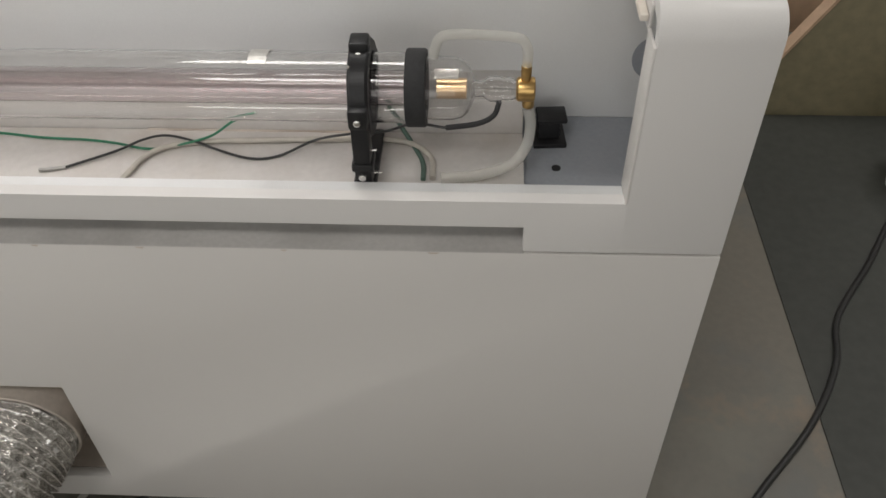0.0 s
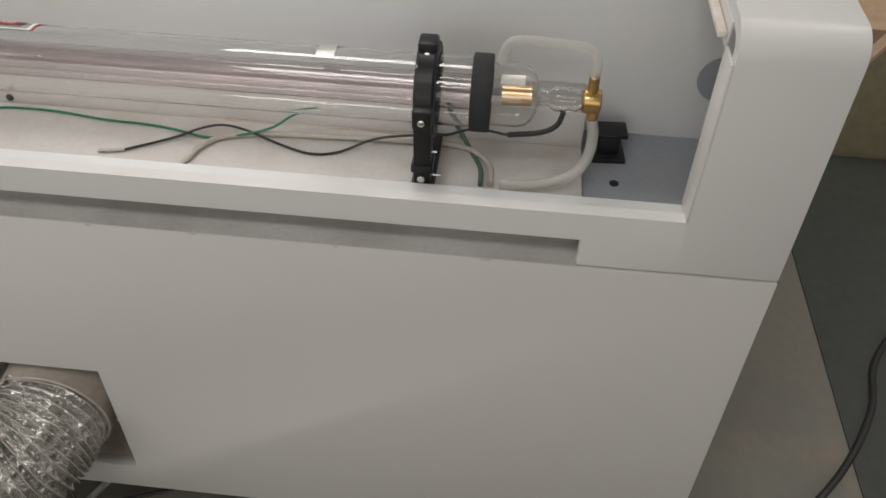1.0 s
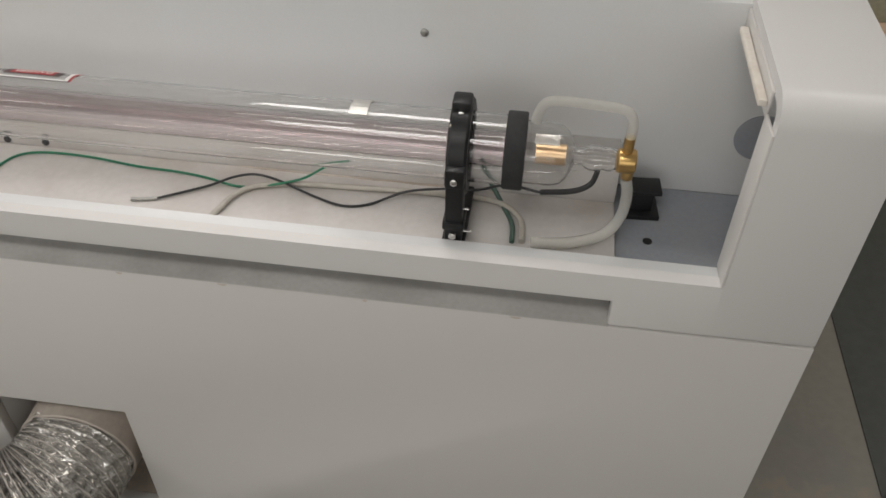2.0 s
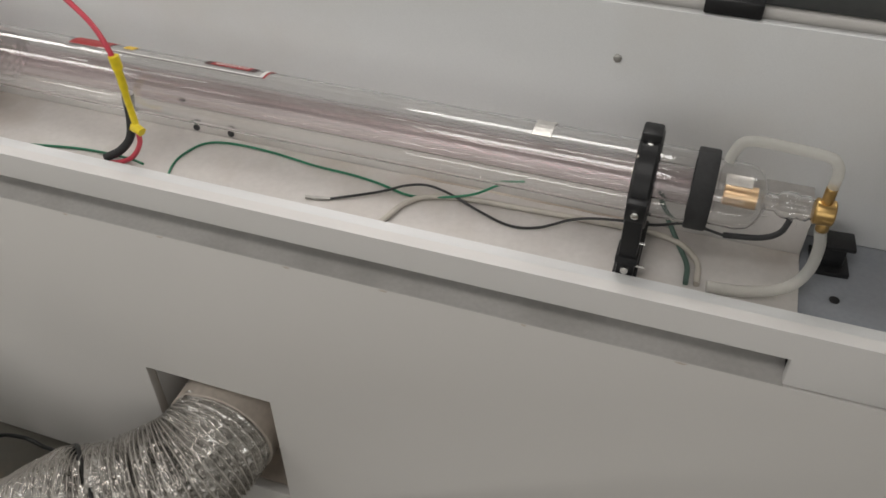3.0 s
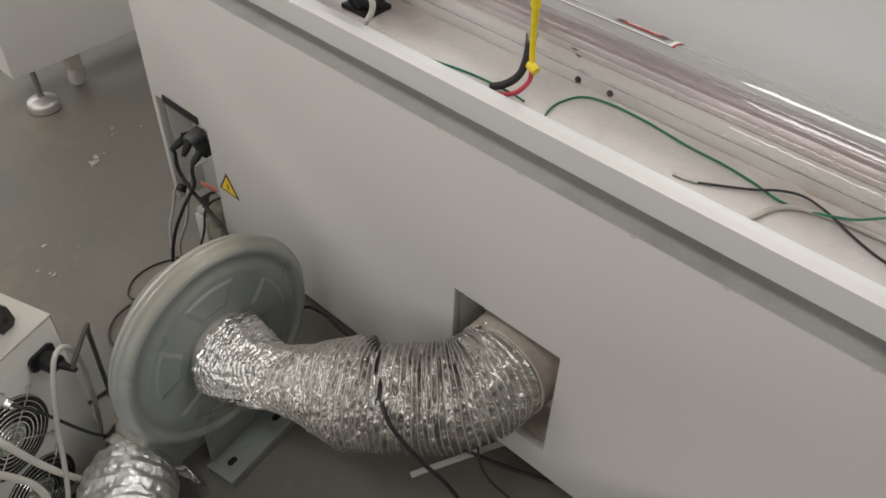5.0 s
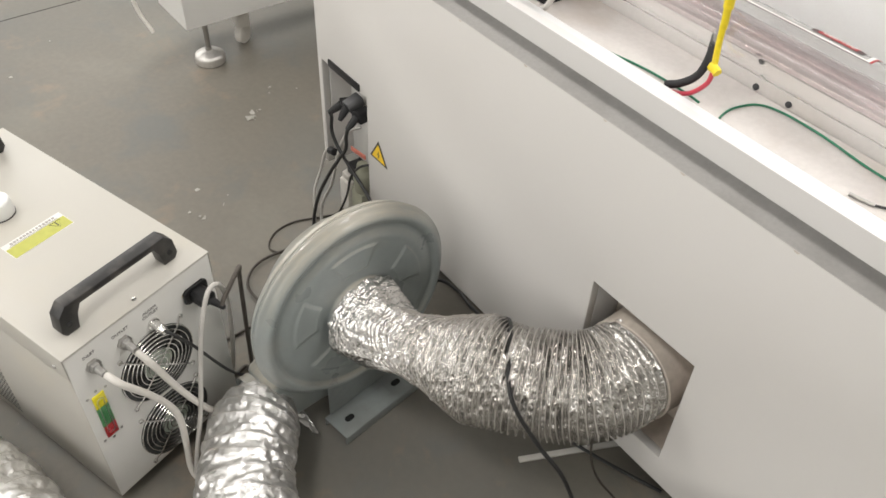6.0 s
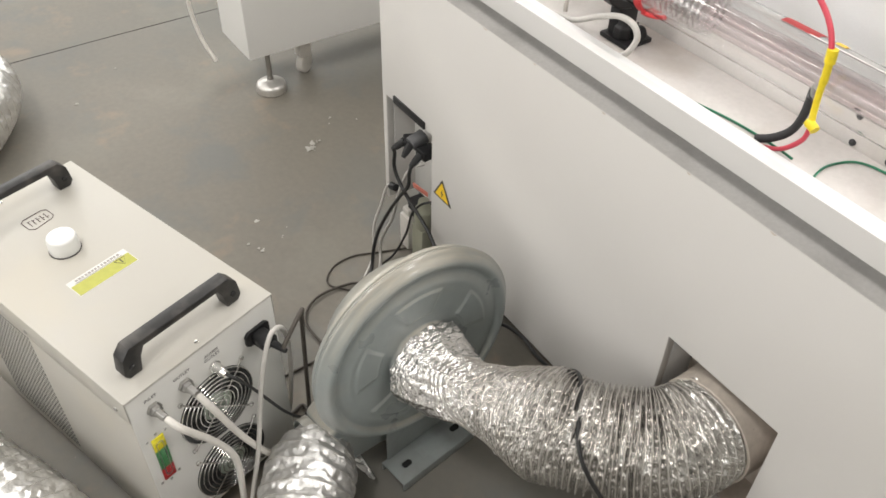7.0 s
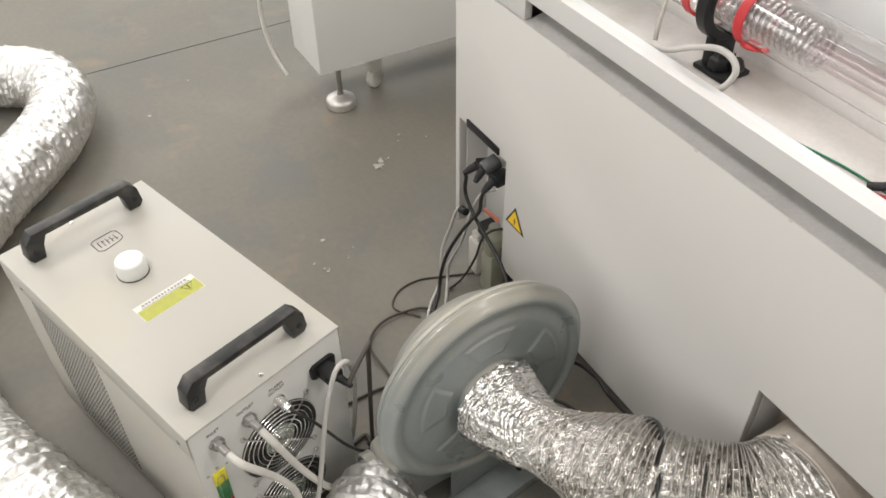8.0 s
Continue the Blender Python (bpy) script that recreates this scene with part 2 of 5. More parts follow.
def floor_material():
    """Worn grey-brown floor paint with bluish, darker and chipped patches."""
    m = mat("worn_painted_concrete", (0.185, 0.168, 0.140), 0.55, 0, 0.05, 60, 0.06, (0.155, 0.155, 0.142), 0.9, 1.1)
    n, l = m.node_tree.nodes, m.node_tree.links
    b = n["Principled BSDF"]
    base = b.inputs["Base Color"].links[0].from_socket
    tc = n.new("ShaderNodeTexCoord")
    nz = n.new("ShaderNodeTexNoise")
    nz.inputs["Scale"].default_value, nz.inputs["Detail"].default_value = 2.6, 9
    nz.inputs["Roughness"].default_value = 0.7
    l.new(tc.outputs["Object"], nz.inputs["Vector"])
    fac = n.new("ShaderNodeMapRange")
    fac.inputs["From Min"].default_value, fac.inputs["From Max"].default_value = 0.56, 0.75
    fac.inputs["To Max"].default_value = 0.55
    l.new(nz.outputs["Fac"], fac.inputs["Value"])
    mx = n.new("ShaderNodeMix")
    mx.data_type = "RGBA"
    mx.inputs[7].default_value = (0.14, 0.125, 0.11, 1)
    l.new(fac.outputs["Result"], mx.inputs["Factor"])
    l.new(base, mx.inputs[6])
    # pale scuffed and rusty brown patches
    out = mx.outputs[2]
    for seed, scale, lo, hi, amount, tone in ((3.1, 1.7, 0.53, 0.66, 0.35, (0.25, 0.24, 0.20)), (7.7, 5.5, 0.57, 0.68, 0.8, (0.25, 0.20, 0.15)), (12.4, 3.2, 0.52, 0.64, 0.6, (0.145, 0.152, 0.148)), (21.0, 38.0, 0.70, 0.74, 0.7, (0.30, 0.28, 0.25))):
        mp = n.new("ShaderNodeMapping")
        mp.inputs["Location"].default_value = (seed, -seed, 0)
        l.new(tc.outputs["Object"], mp.inputs["Vector"])
        nn = n.new("ShaderNodeTexNoise")
        nn.inputs["Scale"].default_value, nn.inputs["Detail"].default_value = scale, 7
        nn.inputs["Roughness"].default_value = 0.62
        l.new(mp.outputs["Vector"], nn.inputs["Vector"])
        ff = n.new("ShaderNodeMapRange")
        ff.inputs["From Min"].default_value, ff.inputs["From Max"].default_value = lo, hi
        ff.inputs["To Max"].default_value = amount
        l.new(nn.outputs["Fac"], ff.inputs["Value"])
        mm = n.new("ShaderNodeMix")
        mm.data_type = "RGBA"
        mm.inputs[7].default_value = (*tone, 1)
        l.new(ff.outputs["Result"], mm.inputs["Factor"])
        l.new(out, mm.inputs[6])
        out = mm.outputs[2]
    l.new(out, b.inputs["Base Color"])
    return m


FLOOR = floor_material()


# ---- building helpers ----
def box(bm, x0, x1, y0, y1, z0, z1, m=None):
    vs = [bm.verts.new((x, y, z)) for x in (x0, x1) for y in (y0, y1) for z in (z0, z1)]
    for f in ((0, 1, 3, 2), (4, 6, 7, 5), (0, 4, 5, 1), (2, 3, 7, 6), (0, 2, 6, 4), (1, 5, 7, 3)):
        bm.faces.new([vs[i] for i in f])
    if m:
        bmesh.ops.transform(bm, matrix=m, verts=vs)
    return vs


def slab(bm, outline, thick, m):
    """A flat piece with the given 2D outline, extruded along its own z."""
    low = [bm.verts.new(m @ Vector((x, y, 0))) for x, y in outline]
    top = [bm.verts.new(m @ Vector((x, y, thick))) for x, y in outline]
    bm.faces.new(low[::-1])
    bm.faces.new(top)
    k = len(low)
    for i in range(k):
        bm.faces.new((low[i], low[(i + 1) % k], top[(i + 1) % k], top[i]))


def lathe(bm, profile, m, segs=32, cap=True):
    """Turns (along, radius) pairs about the local x axis."""
    rings = []
    for a, r in profile:
        rings.append([bm.verts.new(m @ Vector((a, r * math.cos(2 * math.pi * j / segs), r * math.sin(2 * math.pi * j / segs)))) for j in range(segs)])
    for p, q in zip(rings, rings[1:]):
        for j in range(segs):
            bm.faces.new((p[j], p[(j + 1) % segs], q[(j + 1) % segs], q[j]))
    if cap:
        bm.faces.new(rings[0][::-1])
        bm.faces.new(rings[-1])


def glide(points, steps=8):
    """A smooth line through the points."""
    pts = [Vector(p) for p in points]
    pts = [2 * pts[0] - pts[1], *pts, 2 * pts[-1] - pts[-2]]
    out = []
    for a, b, c, d in zip(pts, pts[1:], pts[2:], pts[3:]):
        for i in range(steps):
            t = i / steps
            out.append(0.5 * (2 * b + (c - a) * t + (2 * a - 5 * b + 4 * c - d) * t * t + (3 * b - a - 3 * c + d) * t**3))
    out.append(pts[-2])
    return out


def frames_along(line):
    tang = [(line[min(i + 1, len(line) - 1)] - line[max(i - 1, 0)]).normalized() for i in range(len(line))]
    up = Vector((0, 0, 1)) if abs(tang[0].z) < 0.9 else Vector((0, 1, 0))
    side = tang[0].cross(up).normalized()
    out = []
    for t in tang:
        side = (side - t * side.dot(t)).normalized()
        out.append((side, t.cross(side)))
    return out


def tube(bm, points, r, segs=10, steps=8, smooth=True):
    line = glide(points, steps) if smooth else [Vector(p) for p in points]
    rings = []
    for p, (u, v) in zip(line, frames_along(line)):
        rings.append([bm.verts.new(p + r * (u * math.cos(2 * math.pi * j / segs) + v * math.sin(2 * math.pi * j / segs))) for j in range(segs)])
    for p, q in zip(rings, rings[1:]):
        for j in range(segs):
            bm.faces.new((p[j], p[(j + 1) % segs], q[(j + 1) % segs], q[j]))
    bm.faces.new(rings[0][::-1])
    bm.faces.new(rings[-1])


def holed(bm, x0, x1, z0, z1, holes, y0, y1):
    """An upright sheet in x and z, from y0 to y1, with rectangular holes through it."""
    xs = sorted({x0, x1, *(v for h in holes for v in h[:2])})
    zs = sorted({z0, z1, *(v for h in holes for v in h[2:])})
    for a, b in zip(xs, xs[1:]):
        for c, d in zip(zs, zs[1:]):
            if not any(h[0] <= a and b <= h[1] and h[2] <= c and d <= h[3] for h in holes):
                vs = [bm.verts.new(p) for p in ((a, y0, c), (b, y0, c), (b, y0, d), (a, y0, d))]
                bm.faces.new(vs)
    bmesh.ops.remove_doubles(bm, verts=bm.verts, dist=1e-5)
    got = bmesh.ops.extrude_face_region(bm, geom=list(bm.faces))
    bmesh.ops.translate(bm, vec=(0, y1 - y0, 0), verts=[v for v in got["geom"] if isinstance(v, bmesh.types.BMVert)])
    bmesh.ops.dissolve_limit(bm, angle_limit=0.01, verts=bm.verts, edges=bm.edges)


def link(name, bm, material, bevel=0.0, smooth=35, segments=2, skip=None):
    bmesh.ops.recalc_face_normals(bm, faces=bm.faces)
    if bevel:
        sharp = [e for e in bm.edges if len(e.link_faces) == 2 and e.calc_face_angle(0) > radians(30)]
        if skip:
            sharp = [e for e in sharp if not all(skip(v.co) for v in e.verts)]
        bmesh.ops.bevel(bm, geom=sharp, offset=bevel, segments=segments, profile=0.5, affect="EDGES", clamp_overlap=True)
    me = bpy.data.meshes.new(name)
    bm.to_mesh(me)
    bm.free()
    if smooth:
        for p in me.polygons:
            p.use_smooth = True
        me.set_sharp_from_angle(angle=radians(smooth))
    me.materials.append(material)
    return new(name, me)


def part(name, bm, material, parent, label="", bevel=0.0, smooth=35, segments=2, skip=None):
    ob = link(name, bm, material, bevel, smooth, segments, skip)
    ob.parent = parent
    return tagged(ob, label)


def thing(name, label, category, m=None, group=""):
    ob = new(name)
    ob.empty_display_size = 0.05
    if m:
        ob.matrix_world = m
    return tagged(ob, label, category, group)


def single(name, bm, material, label, category, bevel=0.0, smooth=35, kind="", group=""):
    return tagged(link(name, bm, material, bevel, smooth), label, category, group, kind)


def structure(name, bm, material, label, bevel=0.0, category=""):
    return tagged(link(name, bm, material, bevel, 0), label, category, "", "structure")


def words(name, text, size, m, material, parent, label="", width=0):
    """Raised lettering 0.3 mm thick, centred, on the local x-y plane of m."""
    curve = bpy.data.curves.new(name, "FONT")
    curve.body, curve.size, curve.align_x, curve.align_y, curve.extrude = text, size, "CENTER", "CENTER", 0.00015
    curve.resolution_u = 2
    tmp = new(name + "_shape", curve)
    bpy.context.view_layer.update()
    me = bpy.data.meshes.new_from_object(tmp.evaluated_get(bpy.context.evaluated_depsgraph_get()))
    bpy.data.objects.remove(tmp)
    if width:
        xs = [v.co.x for v in me.vertices]
        k = width / (max(xs) - min(xs))
        for v in me.vertices:
            v.co.x *= k
    me.transform(m)
    me.materials.clear()
    me.materials.append(material)
    ob = new(name, me)
    ob.parent = parent
    return tagged(ob, label)


# ---- the workshop ----
bm = bmesh.new()
box(bm, ROOM["x0"] - 0.2, ROOM["x1"] + 0.2, ROOM["y0"] - 0.2, ROOM["y1"] + 0.2, -0.2, 0)
structure("floor", bm, FLOOR, "worn grey-brown painted concrete workshop floor")
bm = bmesh.new()
box(bm, ROOM["x0"] - 0.2, ROOM["x1"] + 0.2, ROOM["y0"] - 0.2, ROOM["y1"] + 0.2, ROOM["h"], ROOM["h"] + 0.2)
structure("ceiling", bm, CEILING_MAT, "plain pale workshop ceiling")
for name, (x0, x1, y0, y1) in {
    "wall_north": (ROOM["x0"] - 0.2, ROOM["x1"] + 0.2, ROOM["y1"], ROOM["y1"] + 0.2),
    "wall_south": (ROOM["x0"] - 0.2, ROOM["x1"] + 0.2, ROOM["y0"] - 0.2, ROOM["y0"]),
    "wall_east": (ROOM["x1"], ROOM["x1"] + 0.2, ROOM["y0"], ROOM["y1"]),
    "wall_west": (ROOM["x0"] - 0.2, ROOM["x0"], ROOM["y0"], ROOM["y1"]),
}.items():
    bm = bmesh.new()
    box(bm, x0, x1, y0, y1, 0, ROOM["h"])
    structure(name, bm, WALL_PAINT, "plain pale painted workshop wall")
for i, (px, py) in enumerate(CEILING_PANELS):
    bm = bmesh.new()
    box(bm, px - 0.6, px + 0.6, py - 0.3, py + 0.3, 3.345, 3.4)
    lamp = single("ceiling_light", bm, WALL_PAINT, "flat white ceiling light panel", "lamp", 0.004, group="ceiling lights")
    bm = bmesh.new()
    box(bm, px - 0.57, px + 0.57, py - 0.27, py + 0.27, 3.338, 3.345)
    part("diffuser", bm, GLOW, lamp)
# glowing panels out of view; the south one is purely added fill
for name, x0, x1, y0, y1 in (("window_1", -5.2, -5.16, -2.7, 2.3), ("window_2", -3.3, 2.7, -4.2, -4.16)):
    bm = bmesh.new()
    box(bm, x0, x1, y0, y1, 1.05, 2.9)
    structure(name, bm, UNSEEN_GLOW, "glowing panel standing in for an unseen window")
# construction joint across the floor
bm = bmesh.new()
tube(bm, [(-2.218 + 0.004 * math.sin(3.1 * k), -2.6 + 0.4 * k, 0.0003) for k in range(14)], 0.0014, 4, 6)
structure("floor_joint", bm, INK, "thin dark joint line in the floor")
# cast shadow beside the cutter, painted as a thin dark sheet
bm = bmesh.new()
slab(bm, [(1.483, -1.4), (3.4, -1.4), (3.4, 1.3), (1.47, 1.3)], 0.003, pose(0, 0, 0.0005))
structure("floor_mat", bm, SHADOW_GREY, "flat dark sheet painting a cast shadow on the floor")


# ---- the laser cutter ----
XL, XR, OL, OR = -0.853, 1.068, -0.738, 0.953
BASE, SEAM, SLOT_TOP, RAIL, TOP = 0.149, 0.743, 0.782, 0.82, 1.045
BAY_Y, BAY_Z, TRAY_Z = 0.202, 0.787, 0.797


def post(bm, x0, x1):
    """The corner of the cover frame: front sheet, rolled shoulder and top sheet."""
    outer = [(0.0, SEAM + 0.0015), (0.0, TOP - 0.03)]
    inner = [(0.016, SEAM + 0.0015), (0.016, TOP - 0.032)]
    for i in range(1, 9):
        a = math.pi / 2 * i / 8
        outer.append((0.03 - 0.03 * math.cos(a), TOP - 0.03 + 0.03 * math.sin(a)))
        inner.append((0.032 - 0.016 * math.cos(a), TOP - 0.032 + 0.016 * math.sin(a)))
    outer.append((BAY_Y + 0.02, TOP))
    inner.append((BAY_Y + 0.02, TOP - 0.016))
    turn = Matrix(((0, 0, 1, x0), (1, 0, 0, 0), (0, 1, 0, 0), (0, 0, 0, 1)))
    slab(bm, outer + inner[::-1], x1 - x0, turn)


def laser_cutter():
    m = thing("laser_cutter", "white powder-coated laser cutter cabinet with its rear tube cover off", "machine")
    bm = bmesh.new()
    holed(bm, XL, XR, BASE, SEAM - 0.0015, [(0.0, 0.2085, 0.209, 0.454), (-0.838, -0.66, BASE, 0.432)], 0, 0.018)
    part("rear_panel", bm, WHITE, m, "", 0.0015)
    bm = bmesh.new()
    holed(bm, OL, OR, SEAM + 0.0015, RAIL, [(-0.628, 0.844, SEAM + 0.0015, SLOT_TOP)], 0, 0.016)
    part("rail", bm, WHITE_LIT, m, "", 0.002, 35, 2, lambda v: abs(v.x - OR) < 1e-4 or abs(v.x - OL) < 1e-4)
    bm = bmesh.new()
    box(bm, OL, OR, 0.0165, 0.038, RAIL - 0.02, RAIL - 0.006)
    part("rail_ledge", bm, WHITE_IN, m, "", 0.0015)
    # scooped back of the hand slot; the dusty lining's colour also carries its shade
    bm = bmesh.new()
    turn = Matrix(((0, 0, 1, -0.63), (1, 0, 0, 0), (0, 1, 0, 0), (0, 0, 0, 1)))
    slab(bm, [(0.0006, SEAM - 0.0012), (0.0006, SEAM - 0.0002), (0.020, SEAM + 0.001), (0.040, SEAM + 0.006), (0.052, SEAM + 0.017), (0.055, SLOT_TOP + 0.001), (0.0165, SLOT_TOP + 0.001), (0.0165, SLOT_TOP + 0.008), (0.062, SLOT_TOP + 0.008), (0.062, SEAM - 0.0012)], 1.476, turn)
    part("hand_slot", bm, SLOT_SHADE_DUST, m, "recessed hand slot, dusty lining darkened for its shade")
    for k in range(9):
        x, w = -0.55 + 0.155 * k + 0.05 * random.random(), 0.004 + 0.010 * random.random()
        bm = bmesh.new()
        slab(bm, [(x, SEAM - 0.002), (x + w, SEAM - 0.002), (x + 0.7 * w, SEAM - 0.0045), (x + 0.2 * w, SEAM - 0.0038)], 0.0004, Matrix(((1, 0, 0, 0), (0, 0, -1, 0.0), (0, 1, 0, 0), (0, 0, 0, 1))))
        part("scuff", bm, SOOTY, m, "chipped paint on the slot lip")
    for x0, x1 in ((OR, XR), (XL, OL)):
        bm = bmesh.new()
        post(bm, x0, x1)
        part("corner_post", bm, WHITE_LIT, m, "", 0.003, 35, 2, lambda v: abs(v.x - OR) < 1e-4 or abs(v.x - OL) < 1e-4)
        seal = OR - 0.018 if x0 == OR else OL
        bm = bmesh.new()
        box(bm, seal + 0.006, seal + 0.0145, 0.04, BAY_Y - 0.02, TOP - 0.030, TOP - 0.023)
        part("seal_strip", bm, CREAM, m, "cream foam seal strip", 0.0015)
        ledge = OR - 0.003 if x0 == OR else OL
        bm = bmesh.new()
        box(bm, ledge, ledge + 0.003, 0.0, 0.038, RAIL - 0.003, TOP - 0.035)
        box(bm, ledge, ledge + 0.003, 0.038, BAY_Y, TOP - 0.04, TOP - 0.012)
        part("jamb", bm, WHITE, m, "", 0.0008)
    for x0, x1 in ((XL, XL + 0.018), (XR - 0.018, XR)):
        bm = bmesh.new()
        box(bm, x0, x1, 0.0185, 1.25, BASE, SEAM)
        box(bm, x0 + 0.0005, x1 - 0.0005, 0.2225, 1.25, SEAM, TOP - 0.002)
        box(bm, x0 + 0.0005, x1 - 0.0005, 0.0165, 0.2215, SEAM + 0.001, TOP - 0.04)
        part("side_panel", bm, WHITE, m)
    bm = bmesh.new()
    holed(bm, OL - 0.06, XR - 0.02, BAY_Z, TOP - 0.008, [], BAY_Y, BAY_Y + 0.012)
    part("bay_back", bm, WHITE_IN, m, "", 0.001)
    bm = bmesh.new()
    lathe(bm, [(0, 0.0305), (0.002, 0.0305)], pose(1.003, BAY_Y - 0.0015, 0.874, 0, 0, 90), 32)
    part("cable_hole", bm, BLUISH, m, "round dark cable opening")
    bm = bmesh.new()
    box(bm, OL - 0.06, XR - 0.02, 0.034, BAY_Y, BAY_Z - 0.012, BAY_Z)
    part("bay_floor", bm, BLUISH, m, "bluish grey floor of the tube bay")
    bm = bmesh.new()
    lathe(bm, [(0, 0.0055), (0.0008, 0.0055)], pose(0.884, 0.099, BAY_Z, 0, -90, 0), 20)
    part("drain_hole", bm, BLACK, m, "dark drilled hole")
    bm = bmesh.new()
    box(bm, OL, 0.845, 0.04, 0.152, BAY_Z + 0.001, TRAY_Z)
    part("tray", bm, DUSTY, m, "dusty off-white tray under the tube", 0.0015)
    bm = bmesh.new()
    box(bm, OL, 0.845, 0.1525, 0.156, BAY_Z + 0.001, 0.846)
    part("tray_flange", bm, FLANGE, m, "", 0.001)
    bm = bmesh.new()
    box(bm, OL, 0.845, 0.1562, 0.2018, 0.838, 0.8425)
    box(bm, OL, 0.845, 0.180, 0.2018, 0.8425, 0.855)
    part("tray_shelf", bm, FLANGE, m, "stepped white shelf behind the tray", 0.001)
    for x, y, z in ((0.607, BAY_Y, 0.974), (0.126, 0.1525, 0.804), (0.07, 0.1525, 0.838), (0.074, 0.1525, 0.803)):
        bm = bmesh.new()
        lathe(bm, [(0, 0.0048), (0.002, 0.0045), (0.003, 0.002)], pose(x, y, z, 0, 0, -90), 12)
        part("screw", bm, STEEL if z > 0.9 else DARK, m, "small dark screw head")
    bm = bmesh.new()
    edge = [(0.38 + 0.28 * k / 14, 0.1495 - 0.004 * abs(noise.noise(Vector((k * 0.7, 2, 0))))) for k in range(15)]
    slab(bm, edge + [(0.66, 0.1522), (0.38, 0.1522)], 0.0006, pose(0, 0, TRAY_Z))
    part("dirt_line", bm, SOOTY, m, "brown dirt along the foot of the tray flange")
    # round plate with a black rim at the end of the bay
    bm = bmesh.new()
    lathe(bm, [(0, 0.062), (0.003, 0.062), (0.004, 0.060)], pose(-0.635, 0.10, TRAY_Z + 0.0003, 0, -90, 0), 48)
    plate = part("round_plate", bm, PALE_BLUE, m, "pale bluish round plate")
    bm = bmesh.new()
    tube(bm, [(-0.635 + 0.0655 * math.cos(0.2 * k), 0.10 + 0.0655 * math.sin(0.2 * k), TRAY_Z + 0.006) for k in range(32)], 0.0055, 8, 2)
    part("rubber_rim", bm, RUBBER, plate, "black rubber rim")
    # lid and its dark window frame
    bm = bmesh.new()
    box(bm, XL + 0.0005, XR - 0.0005, 0.2225, 1.25, TOP - 0.02, TOP - 0.0005)
    part("top_sheet", bm, WHITE, m, "", 0.003)
    bm = bmesh.new()
    box(bm, -0.66, 0.925, 0.2235, 1.1, TOP, TOP + 0.03)
    part("lid", bm, LID_GREY, m, "dark grey framed lid", 0.006)
    bm = bmesh.new()
    box(bm, OL, OR, 0.2145, 0.222, TOP - 0.03, TOP - 0.014)
    part("lid_gasket", bm, RUBBER, m, "dark gasket behind the bay wall", 0.001)
    bm = bmesh.new()
    box(bm, 0.685, 0.743, 0.2035, 0.223, TOP - 0.007, TOP + 0.010)
    part("hinge", bm, BLACK, m, "black lid hinge", 0.002)
    bm = bmesh.new()
    holed(bm, XL, XR, BASE, TOP - 0.02, [], 1.232, 1.25)
    part("front_panel", bm, WHITE, m)
    # duct alcove
    bm = bmesh.new()
    for b in ((-0.006, 0.0, 0.203, 0.46), (0.0, 0.2085, 0.454, 0.46)):
        box(bm, b[0], b[1], 0.0182, 0.08, b[2], b[3])
    part("duct_alcove", bm, WHITE_IN, m)
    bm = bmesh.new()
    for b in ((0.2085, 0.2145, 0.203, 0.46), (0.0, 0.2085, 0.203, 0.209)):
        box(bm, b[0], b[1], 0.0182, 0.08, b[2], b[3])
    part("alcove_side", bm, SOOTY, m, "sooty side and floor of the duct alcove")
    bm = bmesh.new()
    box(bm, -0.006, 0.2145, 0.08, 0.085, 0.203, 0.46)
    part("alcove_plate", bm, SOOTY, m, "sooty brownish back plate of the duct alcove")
    bm = bmesh.new()
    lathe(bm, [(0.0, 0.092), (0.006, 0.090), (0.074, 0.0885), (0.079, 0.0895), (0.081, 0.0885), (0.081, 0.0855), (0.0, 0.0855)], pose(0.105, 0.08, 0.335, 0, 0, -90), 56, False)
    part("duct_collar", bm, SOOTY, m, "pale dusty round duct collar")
    # socket alcove
    bm = bmesh.new()
    for b in ((-0.844, -0.838, BASE, 0.438), (-0.66, -0.654, BASE, 0.438), (-0.838, -0.66, 0.432, 0.438)):
        box(bm, b[0], b[1], 0.0182, 0.07, b[2], b[3])
    part("socket_alcove", bm, WHITE_IN, m)
    bm = bmesh.new()
    holed(bm, -0.844, -0.654, BASE, 0.438, [], 0.07, 0.074)
    part("socket_plate", bm, LABEL_WHITE, m, "", 0.0005)
    bm = bmesh.new()
    box(bm, -0.804, -0.684, -0.004, 0.012, 0.4325, 0.449)
    part("black_strip", bm, BLACK, m, "black plastic strip over the socket recess", 0.001)
    bm = bmesh.new()
    box(bm, -0.80, -0.675, 0.06, 0.0695, 0.30, 0.40)
    part("socket_block", bm, LABEL_WHITE, m, "", 0.002)
    for x, z in ((-0.70, 0.305), (-0.69, 0.29), (-0.715, 0.28), (-0.685, 0.325), (-0.735, 0.315)):
        bm = bmesh.new()
        lathe(bm, [(0, 0.006), (0.01, 0.006), (0.012, 0.004)], pose(x, 0.0695, z, 0, 0, -90), 10)
        part("fitting", bm, STEEL, m, "small metal fitting")
    # dark base frame and castors
    bm = bmesh.new()
    box(bm, XL + 0.04, XR - 0.04, 0.035, 0.075, 0.105, 0.148)
    box(bm, XL + 0.04, XR - 0.04, 1.16, 1.2, 0.105, 0.148)
    box(bm, XL + 0.04, XL + 0.08, 0.075, 1.16, 0.105, 0.148)
    box(bm, XR - 0.08, XR - 0.04, 0.075, 1.16, 0.105, 0.148)
